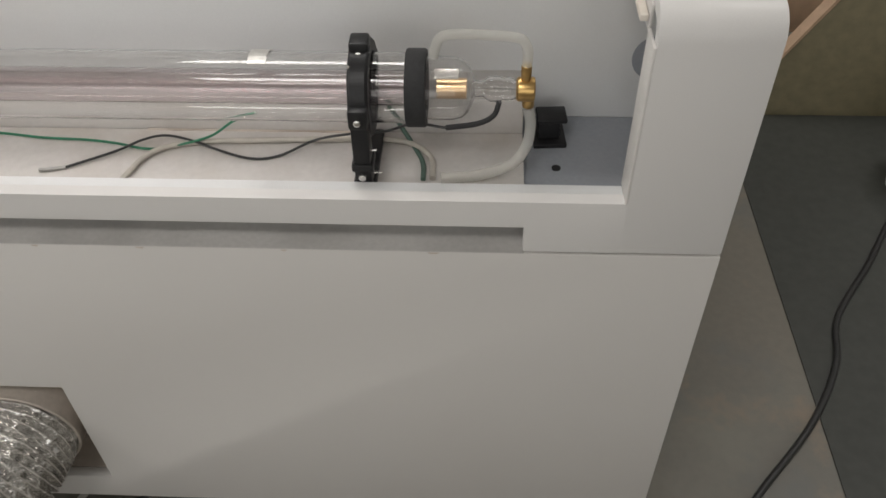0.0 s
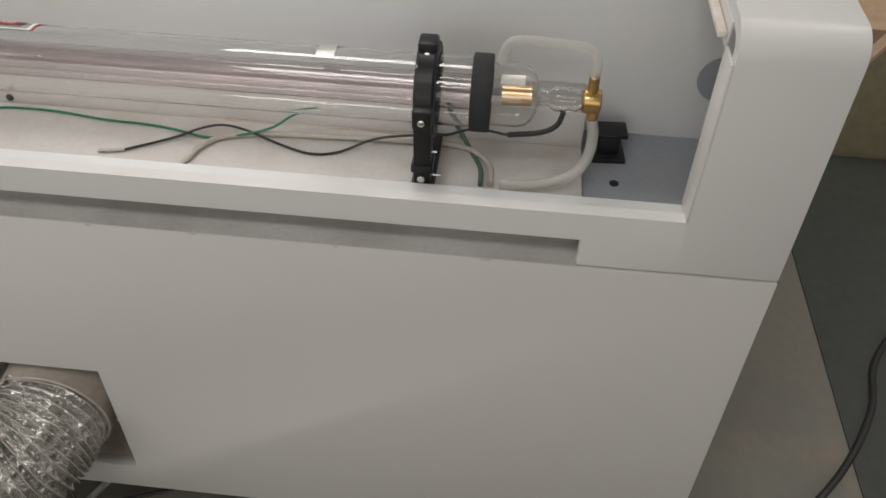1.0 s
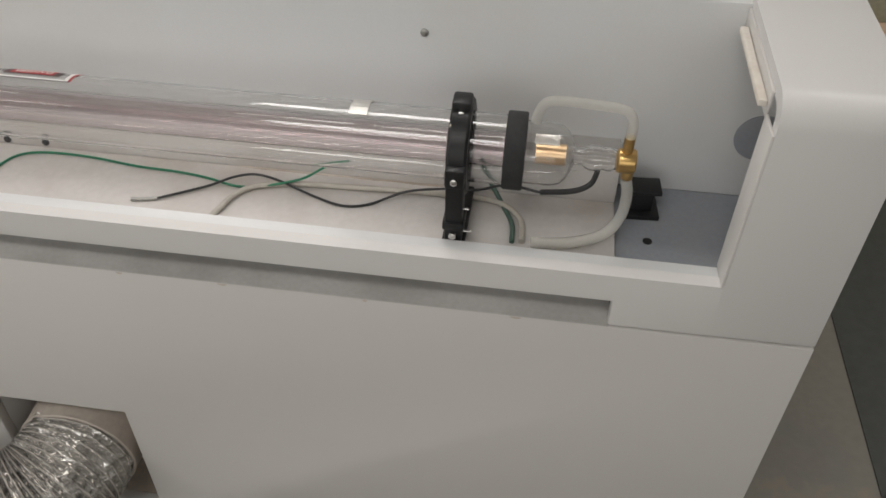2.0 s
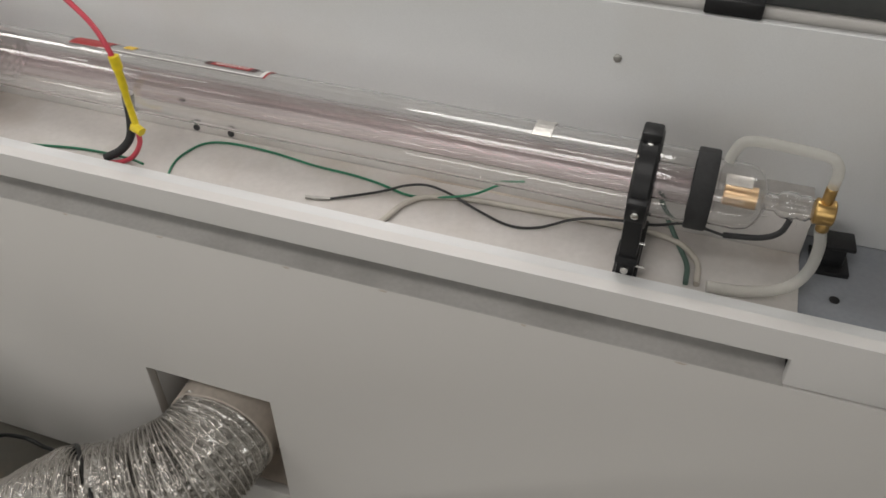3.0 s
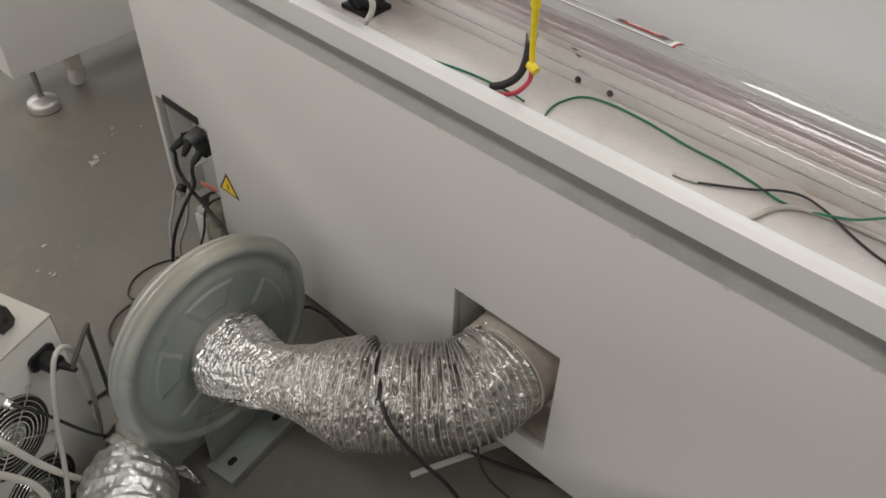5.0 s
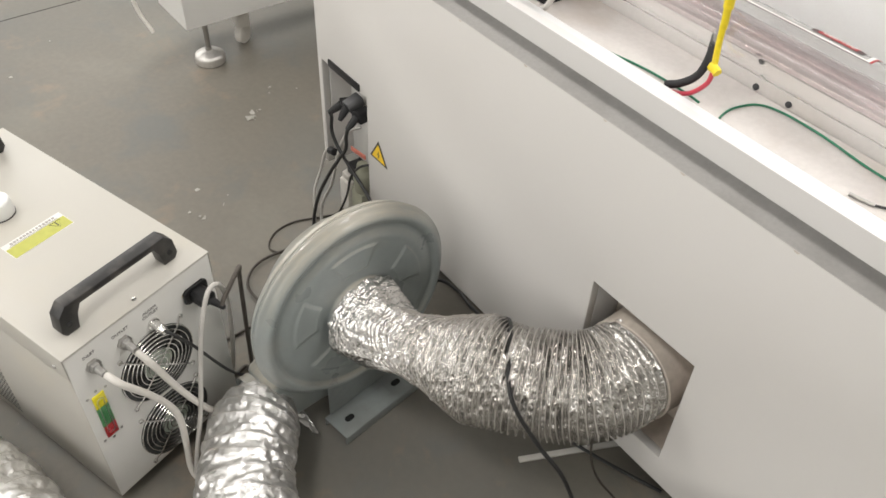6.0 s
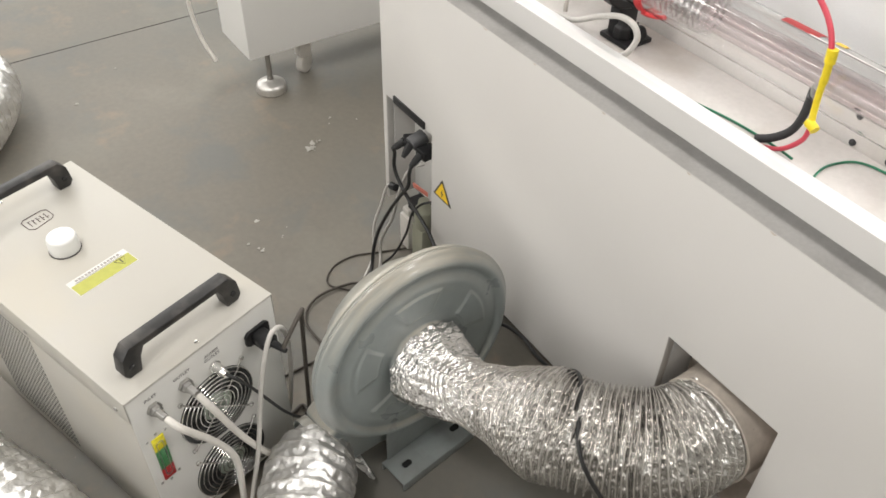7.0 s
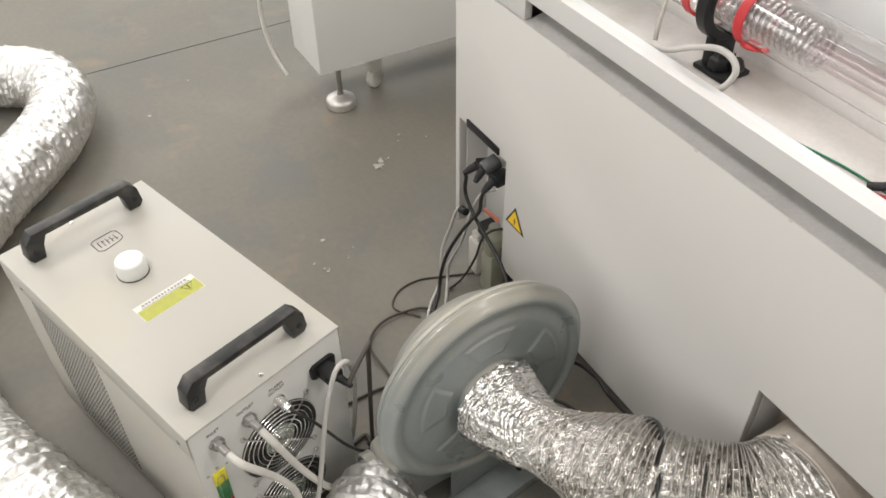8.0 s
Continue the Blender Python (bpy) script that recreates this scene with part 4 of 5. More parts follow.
        part("cover_screw", bm, STEEL, c)
    # fans
    fan(c, -0.001, 0.272)
    fan(c, -0.002, 0.112)
    # water fittings and alarm socket
    for name, y, z in (("inlet_fitting", -0.104, 0.370), ("outlet_fitting", -0.045, 0.369)):
        bm = bmesh.new()
        lathe(bm, [(0, 0.013), (0.006, 0.013), (0.006, 0.010), (0.012, 0.010), (0.013, 0.0075), (0.030, 0.0065)], pose(0, y, z), 6)
        part(name, bm, STEEL, c, "hexagonal metal water fitting", 0.0006)
    bm = bmesh.new()
    lathe(bm, [(0, 0.0105), (0.004, 0.0105), (0.004, 0.0085), (0.02, 0.0085), (0.022, 0.007), (0.03, 0.006)], pose(0, 0.012, 0.361), 20)
    part("alarm_socket", bm, CHROME, c, "shiny round alarm connector", 0.0004)
    for text, size, y, z in (("INLET", 0.0085, -0.104, 0.394), ("OUTLET", 0.0085, -0.046, 0.392), ("ALARM", 0.0085, 0.012, 0.392), ("OUTLET", 0.0085, 0.012, 0.383)):
        words("lettering", text, size, pose(0.0002, y, z) @ STAND, INK, c, "dark printed word " + text.lower())
    # power inlet with plug
    bm = bmesh.new()
    slab(bm, [(0.076, 0.352), (0.083, 0.346), (0.119, 0.346), (0.126, 0.352), (0.126, 0.372), (0.119, 0.378), (0.083, 0.378), (0.076, 0.372)], 0.006, STAND)
    pw = part("power_inlet", bm, BLACK, c, "black power inlet with its plug pushed in", 0.001)
    bm = bmesh.new()
    slab(bm, [(0.086, 0.351), (0.116, 0.351), (0.116, 0.368), (0.11, 0.374), (0.092, 0.374), (0.086, 0.368)], 0.03, pose(0.006, 0, 0) @ STAND)
    lathe(bm, [(0.03, 0.008), (0.045, 0.006), (0.06, 0.0045)], pose(0.004, 0.101, 0.362, 0, 8, 8), 12)
    part("plug", bm, BLACK, pw, "", 0.002)
    # level gauge: yellow, green and red
    for name, m, z0, z1 in (("gauge_low", LABEL_RED, 0.199, 0.229), ("gauge_normal", GAUGE_GREEN, 0.229, 0.277), ("gauge_high", LEMON, 0.277, 0.307)):
        bm = bmesh.new()
        box(bm, 0.0, 0.003, -0.126, -0.104, z0, z1)
        part(name, bm, m, c, "", 0.0008)
    bm = bmesh.new()
    ring = [Vector((0.0035, -0.115 + 0.006 * math.cos(a) , 0.253 + 0.038 * (1 if math.sin(a) > 0 else -1) + 0.006 * math.sin(a))) for a in (2 * math.pi * j / 24 for j in range(25))]
    tube(bm, ring, 0.0014, 5, 1, False)
    part("gauge_window", bm, CLEAR_HOSE, c)
    for y, z in ((-0.132, 0.310), (-0.098, 0.310), (-0.132, 0.196), (-0.098, 0.196), (-0.115, 0.315), (-0.115, 0.190)):
        bm = bmesh.new()
        lathe(bm, [(0, 0.0028), (0.001, 0.0026)], pose(0.0, y, z), 8)
        part("gauge_screw", bm, STEEL, c)
    return c


chiller()


def cable(name, points, r, material, label, category="cable", steps=8, segs=8):
    bm = bmesh.new()
    tube(bm, points, r, segs, steps)
    return single(name, bm, material, label, category, 0, 80)


def at_chiller(*p):
    return CHILL @ Vector(p)


cable("water_hose", [at_chiller(0.022, -0.104, 0.370), at_chiller(0.05, -0.095, 0.352), at_chiller(0.055, -0.06, 0.29), at_chiller(0.055, -0.032, 0.225), at_chiller(0.053, -0.022, 0.17), at_chiller(0.05, -0.023, 0.10), at_chiller(0.05, -0.028, 0.03), at_chiller(0.07, -0.03, 0.0075), at_chiller(0.14, -0.03, 0.0075), at_chiller(0.26, -0.08, 0.0075)],
      0.0062, HOSE, "milky water hose from the chiller inlet", "hose")
cable("water_hose", [at_chiller(0.022, -0.045, 0.369), at_chiller(0.045, -0.035, 0.335), at_chiller(0.052, -0.008, 0.25), at_chiller(0.055, 0.02, 0.178), at_chiller(0.055, 0.049, 0.122), at_chiller(0.05, 0.095, 0.09), at_chiller(0.03, 0.15, 0.05), at_chiller(0.0, 0.2, 0.009), (-0.48, -0.33, 0.009), (-0.44, -0.24, 0.009)],
      0.0062, HOSE, "milky water hose from the chiller outlet", "hose")
cable("water_hose", [at_chiller(0.12, -0.05, 0.0065), at_chiller(0.065, -0.03, 0.012), at_chiller(0.062, -0.012, 0.08), at_chiller(0.062, 0.016, 0.172), at_chiller(0.056, 0.051, 0.304), at_chiller(0.05, 0.079, 0.372), at_chiller(0.046, 0.1, 0.397), at_chiller(0.04, 0.125, 0.38), at_chiller(0.01, 0.155, 0.28), at_chiller(-0.02, 0.165, 0.12), at_chiller(-0.05, 0.165, 0.02), at_chiller(-0.12, 0.160, 0.0065), at_chiller(-0.22, 0.160, 0.0065)],
      0.0044, HOSE_GREY, "thin milky hose looped over the chiller plug", "hose")
cable("power_cable", [at_chiller(0.058, 0.108, 0.357), at_chiller(0.055, 0.118, 0.366), at_chiller(0.045, 0.165, 0.392), at_chiller(0.04, 0.168, 0.372), at_chiller(0.03, 0.172, 0.28), at_chiller(0.01, 0.182, 0.13), at_chiller(-0.005, 0.19, 0.02), at_chiller(-0.02, 0.2, 0.006), at_chiller(-0.05, 0.21, 0.006), at_chiller(-0.06, 0.17, 0.006), at_chiller(-0.16, 0.18, 0.006)],
      0.0042, CABLE_BROWN, "dark power cable of the chiller")
cable("alarm_cable", [at_chiller(0.028, 0.012, 0.361), at_chiller(0.044, 0.02, 0.352), at_chiller(0.05, 0.042, 0.31), at_chiller(0.05, 0.095, 0.193), at_chiller(0.045, 0.135, 0.13), at_chiller(0.03, 0.17, 0.1), at_chiller(0.0, 0.2, 0.05), at_chiller(-0.03, 0.2, 0.006)],
      0.0028, CABLE, "thin black alarm cable")
cable("floor_cable", [(-0.64, -0.13, 0.006), (-0.747, -0.132, 0.006), (-0.768, -0.209, 0.008), (-0.752, -0.267, 0.01), (-0.706, -0.303, 0.01), (-0.64, -0.30, 0.006), (-0.60, -0.30, 0.004)],
      0.0032, CABLE_BROWN, "thin dusty cable looped on the floor")
cable("floor_cable", [(-0.74, -0.16, 0.003), (-0.793, -0.2, 0.003), (-0.836, -0.166, 0.003), (-0.846, -0.108, 0.003), (-0.826, -0.05, 0.003), (-0.80, 0.02, 0.003)],
      0.0022, CABLE_BROWN, "thin dusty cable in a loop on the floor")
cable("floor_cable", [(-0.60, -0.46, 0.004), (-0.60, -0.40, 0.004), (-0.60, -0.322, 0.004), (-0.58, -0.26, 0.004)],
      0.003, CABLE_BROWN, "short length of dusty cable on the floor")
# cable hung over the foil duct
cable("blower_cable", [(-0.44, -0.10, 0.006), (-0.40, -0.075, 0.10), (-0.33, -0.062, 0.21), (-0.26, -0.061, 0.242), (-0.217, -0.061, 0.233), (-0.15, -0.075, 0.265), (-0.09, -0.098, 0.345), (-0.045, -0.128, 0.392), (-0.003, -0.168, 0.397), (0.041, -0.202, 0.377), (0.073, -0.207, 0.348), (0.116, -0.192, 0.295), (0.155, -0.17, 0.24), (0.19, -0.13, 0.10), (0.23, -0.08, 0.008), (0.32, -0.02, 0.005)],
      0.0036, CABLE, "black cable draped over the foil duct")
cable("blower_cable", [(-0.42, -0.06, 0.006), (-0.35, -0.045, 0.05), (-0.28, -0.035, 0.06), (-0.18, -0.03, 0.06), (-0.06, -0.02, 0.04), (0.06, 0.02, 0.02), (0.2, 0.08, 0.006)],
      0.0035, CABLE, "black cable behind the blower")
cable("drip_tube", [(0.07, 0.035, 0.215), (0.085, -0.012, 0.20), (0.10, -0.03, 0.12), (0.12, -0.02, 0.05), (0.16, 0.0, 0.004)],
      0.0022, CABLE_BROWN, "thin dark tube hanging below the duct alcove", "tube")
bm = bmesh.new()
box(bm, -0.105, 0.105, -0.006, 0.006, 0, 0.006, pose(0.035, 0.004, 0.0005, 0, 0, 65))
single("plastic_strip", bm, HOSE, "pale plastic strip lying on the floor", "strip", 0.0015)

# ---- leads into the socket recess ----


def mains_plug(name, m, label):
    p = thing(name, label, "plug", m)
    bm = bmesh.new()
    slab(bm, [(-0.016, -0.012), (0.016, -0.012), (0.016, 0.006), (0.010, 0.012), (-0.010, 0.012), (-0.016, 0.006)], 0.038, Matrix(((1, 0, 0, 0), (0, 0, -1, 0), (0, 1, 0, 0), (0, 0, 0, 1))))
    part("plug_body", bm, BLACK if "black" in label else PLUG_GREY, p, "", 0.003)
    bm = bmesh.new()
    lathe(bm, [(0, 0.009), (0.02, 0.008), (0.034, 0.005)], pose(0, -0.036, 0, 0, 0, -90) @ pose(0, 0, 0, 0, 35, 0), 14)
    part("strain_relief", bm, RUBBER, p)
    return p


mains_plug("mains_plug", pose(-0.762, 0.04, 0.345, 0, 0, -25), "black moulded mains plug in the socket recess")
mains_plug("mains_plug", pose(-0.712, 0.04, 0.352, 0, 0, 6), "black moulded mains plug in the socket recess")
mains_plug("mains_plug", pose(-0.742, 0.036, 0.372, 18, 0, 0), "dark grey moulded plug above the others")
cable("mains_lead", [(-0.782, -0.012, 0.335), (-0.79, -0.014, 0.325), (-0.792, -0.01, 0.31), (-0.796, -0.01, 0.276), (-0.786, -0.01, 0.252), (-0.755, -0.01, 0.227), (-0.698, -0.012, 0.205), (-0.639, -0.018, 0.19), (-0.586, -0.03, 0.165), (-0.52, -0.05, 0.09), (-0.46, -0.07, 0.006)],
      0.0042, CABLE, "black mains lead crossing below the socket recess")
cable("mains_lead", [(-0.704, -0.022, 0.335), (-0.706, -0.026, 0.315), (-0.724, -0.018, 0.267), (-0.755, -0.02, 0.218), (-0.783, -0.03, 0.165), (-0.803, -0.05, 0.10), (-0.80, -0.07, 0.05), (-0.78, -0.09, 0.006), (-0.72, -0.14, 0.006), (-0.64, -0.2, 0.006)],
      0.0042, CABLE, "black mains lead from the socket recess")
cable("signal_lead", [(-0.677, 0.03, 0.232), (-0.69, 0.01, 0.23), (-0.707, 0.0, 0.214), (-0.74, 0.0, 0.165), (-0.765, 0.0, 0.09), (-0.785, -0.02, 0.02), (-0.78, -0.06, 0.006)],
      0.0028, CABLE, "thin black signal lead with a metal connector")
bm = bmesh.new()
lathe(bm, [(0, 0.006), (0.018, 0.006), (0.02, 0.004)], pose(-0.668, 0.036, 0.236, 0, 0, 200), 14)
single("lead_connector", bm, CHROME, "shiny metal connector on the signal lead", "connector")
cable("drain_hose", [(-0.823, 0.018, 0.186), (-0.838, -0.004, 0.185), (-0.852, -0.015, 0.125), (-0.848, -0.04, 0.07), (-0.815, -0.065, 0.006), (-0.75, -0.13, 0.006), (-0.66, -0.19, 0.006)],
      0.0036, HOSE_GREY, "pale hose hanging beside the socket recess", "hose")
cable("drain_hose", [(-0.735, 0.03, 0.30), (-0.752, 0.004, 0.285), (-0.783, -0.004, 0.21), (-0.808, -0.012, 0.11), (-0.815, -0.04, 0.05), (-0.79, -0.06, 0.0065), (-0.70, -0.12, 0.006)],
      0.0036, HOSE_GREY, "pale hose hanging from the socket recess", "hose")
bm = bmesh.new()
box(bm, -0.02, 0.03, -0.001, 0.001, -0.006, 0.006, pose(-0.74, 0.02, 0.232, 0, 0, 8))
single("red_tag", bm, FADED_RED, "faded red plastic tag among the leads", "tag", 0.0004)
bm = bmesh.new()
lathe(bm, [(0, 0.009), (0.022, 0.009), (0.024, 0.006)], pose(-0.828, 0.0, 0.19, 0, -20, 0), 14)
single("hose_coupling", bm, BLACK, "small black hose coupling", "coupling")
bm = bmesh.new()
lathe(bm, [(0, 0.022), (0.05, 0.023), (0.06, 0.015), (0.075, 0.013), (0.078, 0.013)], pose(-0.735, 0.03, 0.12, 0, -90, 0) , 20)
box(bm, -0.76, -0.715, 0.012, 0.052, 0.0, 0.12)
single("water_filter", bm, clear_mat("greenish_plastic", (0.40, 0.40, 0.31), 0.4, 1.4, 0.2), "greenish translucent water filter under the sockets", "filter", 0.004)
bm = bmesh.new()
box(bm, -0.83, -0.79, 0.02, 0.07, 0.0, 0.1)
box(bm, -0.825, -0.795, 0.025, 0.065, 0.1, 0.12)
single("plastic_bottle", bm, HOSE, "small pale plastic bottle standing on the floor", "bottle", 0.006)

# ---- the laser tube in its bay ----
TY, TZ, TR = 0.10, 0.897, 0.0385
AX = pose(0, TY, TZ)


def laser_tube():
    t = thing("laser_tube", "long clear glass laser tube with silver and brass fittings", "laser tube")
    clear = []
    bm = bmesh.new()
    lathe(bm, [(-0.43, TR - 0.0014), (-0.43, TR), (0.725, TR), (0.725, TR - 0.0014), (-0.43, TR - 0.0014)], AX, 96, False)
    clear.append(part("glass_tube", bm, WALL_GLASS, t, "clear outer glass tube", 0, 60))
    bm = bmesh.new()
    lathe(bm, [(-0.36, 0.0068), (-0.359, 0.0078), (0.735, 0.0078), (0.736, 0.0068)], AX, 24, False)
    clear.append(part("bore_tube", bm, PINK_GLASS, t, "thin inner bore tube", 0, 60))
    bm = bmesh.new()
    lathe(bm, [(-0.155, 0.0183), (-0.150, 0.0195), (0.735, 0.0195), (0.735, 0.0183), (-0.155, 0.0183)], AX, 64, False)
    clear.append(part("water_jacket", bm, WALL_PINK, t, "inner glass jacket", 0, 60))
    # glass spiral round the bore at the high voltage end
    bm = bmesh.new()
    coil = [Vector((-0.33 + 0.19 * i / 480, TY + 0.0275 * math.cos(i * 0.25), TZ + 0.0275 * math.sin(i * 0.25))) for i in range(481)]
    tube(bm, coil, 0.0032, 8, 1, False)
    clear.append(part("glass_spiral", bm, SPIRAL_GLASS, t, "glass cooling spiral", 0, 60))
    # domed end, neck and mirror head
    bm = bmesh.new()
    prof = [(0.725, 0.0345), (0.763, 0.0345), (0.773, 0.032), (0.780, 0.026), (0.784, 0.017), (0.787, 0.0095), (0.796, 0.009), (0.800, 0.0125), (0.804, 0.0142), (0.814, 0.0142), (0.818, 0.0118), (0.822, 0.0130), (0.827, 0.0130), (0.830, 0.0105), (0.836, 0.0105)]
    prof += [(a, r - 0.0013) for a, r in prof[::-1]] + prof[:1]
    lathe(bm, prof, AX, 64, False)
    clear.append(part("glass_dome", bm, WALL_GLASS, t, "domed glass tube end", 0, 60))
    bm = bmesh.new()
    lathe(bm, [(0.7375, 0.0285), (0.738, 0.028), (0.7385, 0.008)], AX, 32, False)
    clear.append(part("glass_disc", bm, GLASS, t, "inner glass disc", 0, 60))
    bm = bmesh.new()
    lathe(bm, [(0.745, 0.0115), (0.777, 0.0115), (0.777, 0.010), (0.745, 0.010)], AX, 28, False)
    part("electrode", bm, GOLD, t, "golden cylindrical electrode")
    # added bright strip that stands in for the reflection over the electrode
    bm = bmesh.new()
    rim = [(0.029 * math.cos(radians(a)), 0.029 * math.sin(radians(a))) for a in range(54, 84, 5)]
    slab(bm, [(TY - c, TZ + d) for c, d in rim] + [(TY - 0.96 * c, TZ + 0.96 * d) for c, d in rim[::-1]], 0.026, Matrix(((0, 0, 1, 0.743), (1, 0, 0, 0), (0, 1, 0, 0), (0, 0, 0, 1))))
    part("mirror_plate", bm, BRUSHED, t, "bright curved strip standing in for a reflection above the electrode", 0, 30)
    bm = bmesh.new()
    lathe(bm, [(-0.235, 0.0195), (-0.235, 0.0215), (-0.170, 0.0215), (-0.170, 0.0195), (-0.235, 0.0195)], AX, 40, False)
    clear.append(part("inner_sleeve", bm, INNER_GLASS, t, "frosted glass sleeve inside the spiral"))
    bm = bmesh.new()
    tube(bm, [(0.777, TY, TZ - 0.008), (0.786, TY - 0.004, TZ - 0.016), (0.792, TY, TZ - 0.018)], 0.0008, 5, 4)
    part("electrode_wire", bm, STEEL, t)
    bm = bmesh.new()
    lathe(bm, [(0.832, 0.011), (0.834, 0.0135), (0.851, 0.0135), (0.8525, 0.012)], AX, 28)
    lathe(bm, [(0.0, 0.0058), (0.022, 0.0058), (0.023, 0.0050)], pose(0.842, TY, TZ + 0.008, 0, -90, 0), 16)
    lathe(bm, [(0.0, 0.0068), (0.016, 0.0068), (0.017, 0.0055)], pose(0.846, TY, TZ - 0.022, 0, -90, 0), 16)
    part("mirror_head", bm, BRASS, t, "shiny brass mirror head with hose barbs", 0.0005)
    bm = bmesh.new()
    lathe(bm, [(0, 0.004), (0.012, 0.0035)], pose(0.815, TY - 0.004, TZ - 0.012, 0, 70, 0), 12)
    part("glass_nipple", bm, GLASS, t, "", 0, 60)
    bm = bmesh.new()
    lathe(bm, [(0, 0.0045), (0.012, 0.0045)], pose(0.742, TY, TZ + 0.033, 0, -90, 0), 12)
    part("glass_nipple", bm, GLASS, t, "", 0, 60)
    # silicone hose arching back over the end, and the one leaving downwards
    bm = bmesh.new()
    tube(bm, [(0.842, TY, TZ + 0.026), (0.8425, TY, TZ + 0.046), (0.839, TY, TZ + 0.057), (0.830, TY + 0.002, TZ + 0.0625), (0.80, TY + 0.004, TZ + 0.064), (0.765, TY + 0.004, TZ + 0.065), (0.750, TY + 0.002, TZ + 0.062), (0.744, TY, TZ + 0.050), (0.742, TY, TZ + 0.040)], 0.0055, 12, 6)
    part("return_hose", bm, MILKY, t, "translucent silicone hose arch", 0, 80)
    bm = bmesh.new()
    tube(bm, [(0.846, TY, TZ - 0.024), (0.850, TY - 0.002, TZ - 0.045), (0.846, TY - 0.012, TZ - 0.07), (0.828, TY - 0.026, TZ - 0.086), (0.79, TY - 0.04, TZ - 0.0905), (0.75, TY - 0.045, TZ - 0.0905)], 0.0062, 12, 6)
    part("drain_hose", bm, MILKY, t, "translucent silicone hose going down", 0, 80)
    # black rubber ring by the dome
    bm = bmesh.new()
    lathe(bm, [(0.712, TR + 0.0003), (0.712, TR + 0.0035), (0.714, TR + 0.0045), (0.732, TR + 0.0045), (0.734, TR + 0.0035), (0.734, 0.0355), (0.725, 0.0352)], AX, 48, False)
    part("rubber_ring", bm, RUBBER, t, "wide black rubber ring")
    # silver clip on the glass
    bm = bmesh.new()
    for i in range(8):
        a, b = radians(70 + 8 * i), radians(70 + 8 * (i + 1))
        vs = [bm.verts.new((x, TY - r * math.cos(a2), TZ + r * math.sin(a2))) for x in (0.543, 0.563) for r in (TR + 0.0006, TR + 0.0016) for a2 in (a, b)]
        for f in ((0, 1, 3, 2), (4, 6, 7, 5), (0, 2, 6, 4), (1, 5, 7, 3), (2, 3, 7, 6), (0, 4, 5, 1)):
            bm.faces.new([vs[i2] for i2 in f])
    part("metal_tab", bm, BRUSHED, t, "silver metal tab on the glass", 0, 0)
    # red silicone bands beside the high voltage clamp
    for x in (-0.34, -0.243):
        bm = bmesh.new()
        lathe(bm, [(x - 0.007, TR + 0.0003), (x - 0.007, TR + 0.003), (x + 0.007, TR + 0.003), (x + 0.007, TR + 0.0003)], AX, 48, False)
        part("red_band", bm, RED, t, "red silicone band")
    bm = bmesh.new()
    tube(bm, [(-0.243, TY - 0.024, TZ - 0.033), (-0.232, TY - 0.022, TZ - 0.034), (-0.214, TY - 0.02, TZ - 0.030), (-0.204, TY - 0.018, TZ - 0.027)], 0.0032, 6, 4)
    part("band_tail", bm, RED, t, "loose end of a red band")
    # warning label: long white and dark red outline with a danger panel
    def strip(name, x0, x1, a0, a1, lift, material, label=""):
        bm = bmesh.new()
        n = 6
        lo = [[bm.verts.new((x, TY - (TR + r) * math.cos(radians(a0 + (a1 - a0) * i / n)), TZ + (TR + r) * math.sin(radians(a0 + (a1 - a0) * i / n)))) for i in range(n + 1)] for x in (x0, x1) for r in (lift, lift + 0.0002)]
        for i in range(n):
            bm.faces.new((lo[1][i], lo[1][i + 1], lo[3][i + 1], lo[3][i]))
            bm.faces.new((lo[0][i], lo[2][i], lo[2][i + 1], lo[0][i + 1]))
        for side in ((0, 1), (2, 3)):
            for i in range(n):
                bm.faces.new((lo[side[0]][i], lo[side[0]][i + 1], lo[side[1]][i + 1], lo[side[1]][i]))
        for i in (0, n):
            bm.faces.new((lo[0][i], lo[1][i], lo[3][i], lo[2][i]))
        return part(name, bm, material, t, label, 0, 0)

    strip("label_border", -0.04, 0.225, 82.5, 84.0, 0.0006, LABEL_DARK)
    strip("label_border", 0.0, 0.2225, 84.6, 87.4, 0.0006, LABEL_WHITE)
    strip("label_border", 0.2232, 0.226, 83, 130, 0.0006, LABEL_RED)
    strip("label_border", 0.2185, 0.2228, 86, 128, 0.0006, LABEL_WHITE)
    strip("label_block", -0.042, 0.012, 86, 130, 0.0006, LABEL_RED, "red end of the warning label")
    strip("label_sign", 0.03, 0.044, 98, 118, 0.0007, SIGN_YELLOW, "small yellow warning mark")
    strip("danger_panel", 0.142, 0.208, 96, 122, 0.0006, LABEL_DARK, "dark red panel")
    strip("danger_panel", 0.15, 0.201, 98, 119, 0.0009, LABEL_RED)
    words("lettering", "DANGER", 0.0115, pose(0.1755, TY + 0.0123, TZ + TR - 0.0008, -18.5, 0, 0) @ pose(0, 0.0, 0, 0, 0, 180), LABEL_WHITE, t, "white word danger", 0.044)
    for ob in clear:
        ob.visible_shadow = False
    return t


laser_tube()


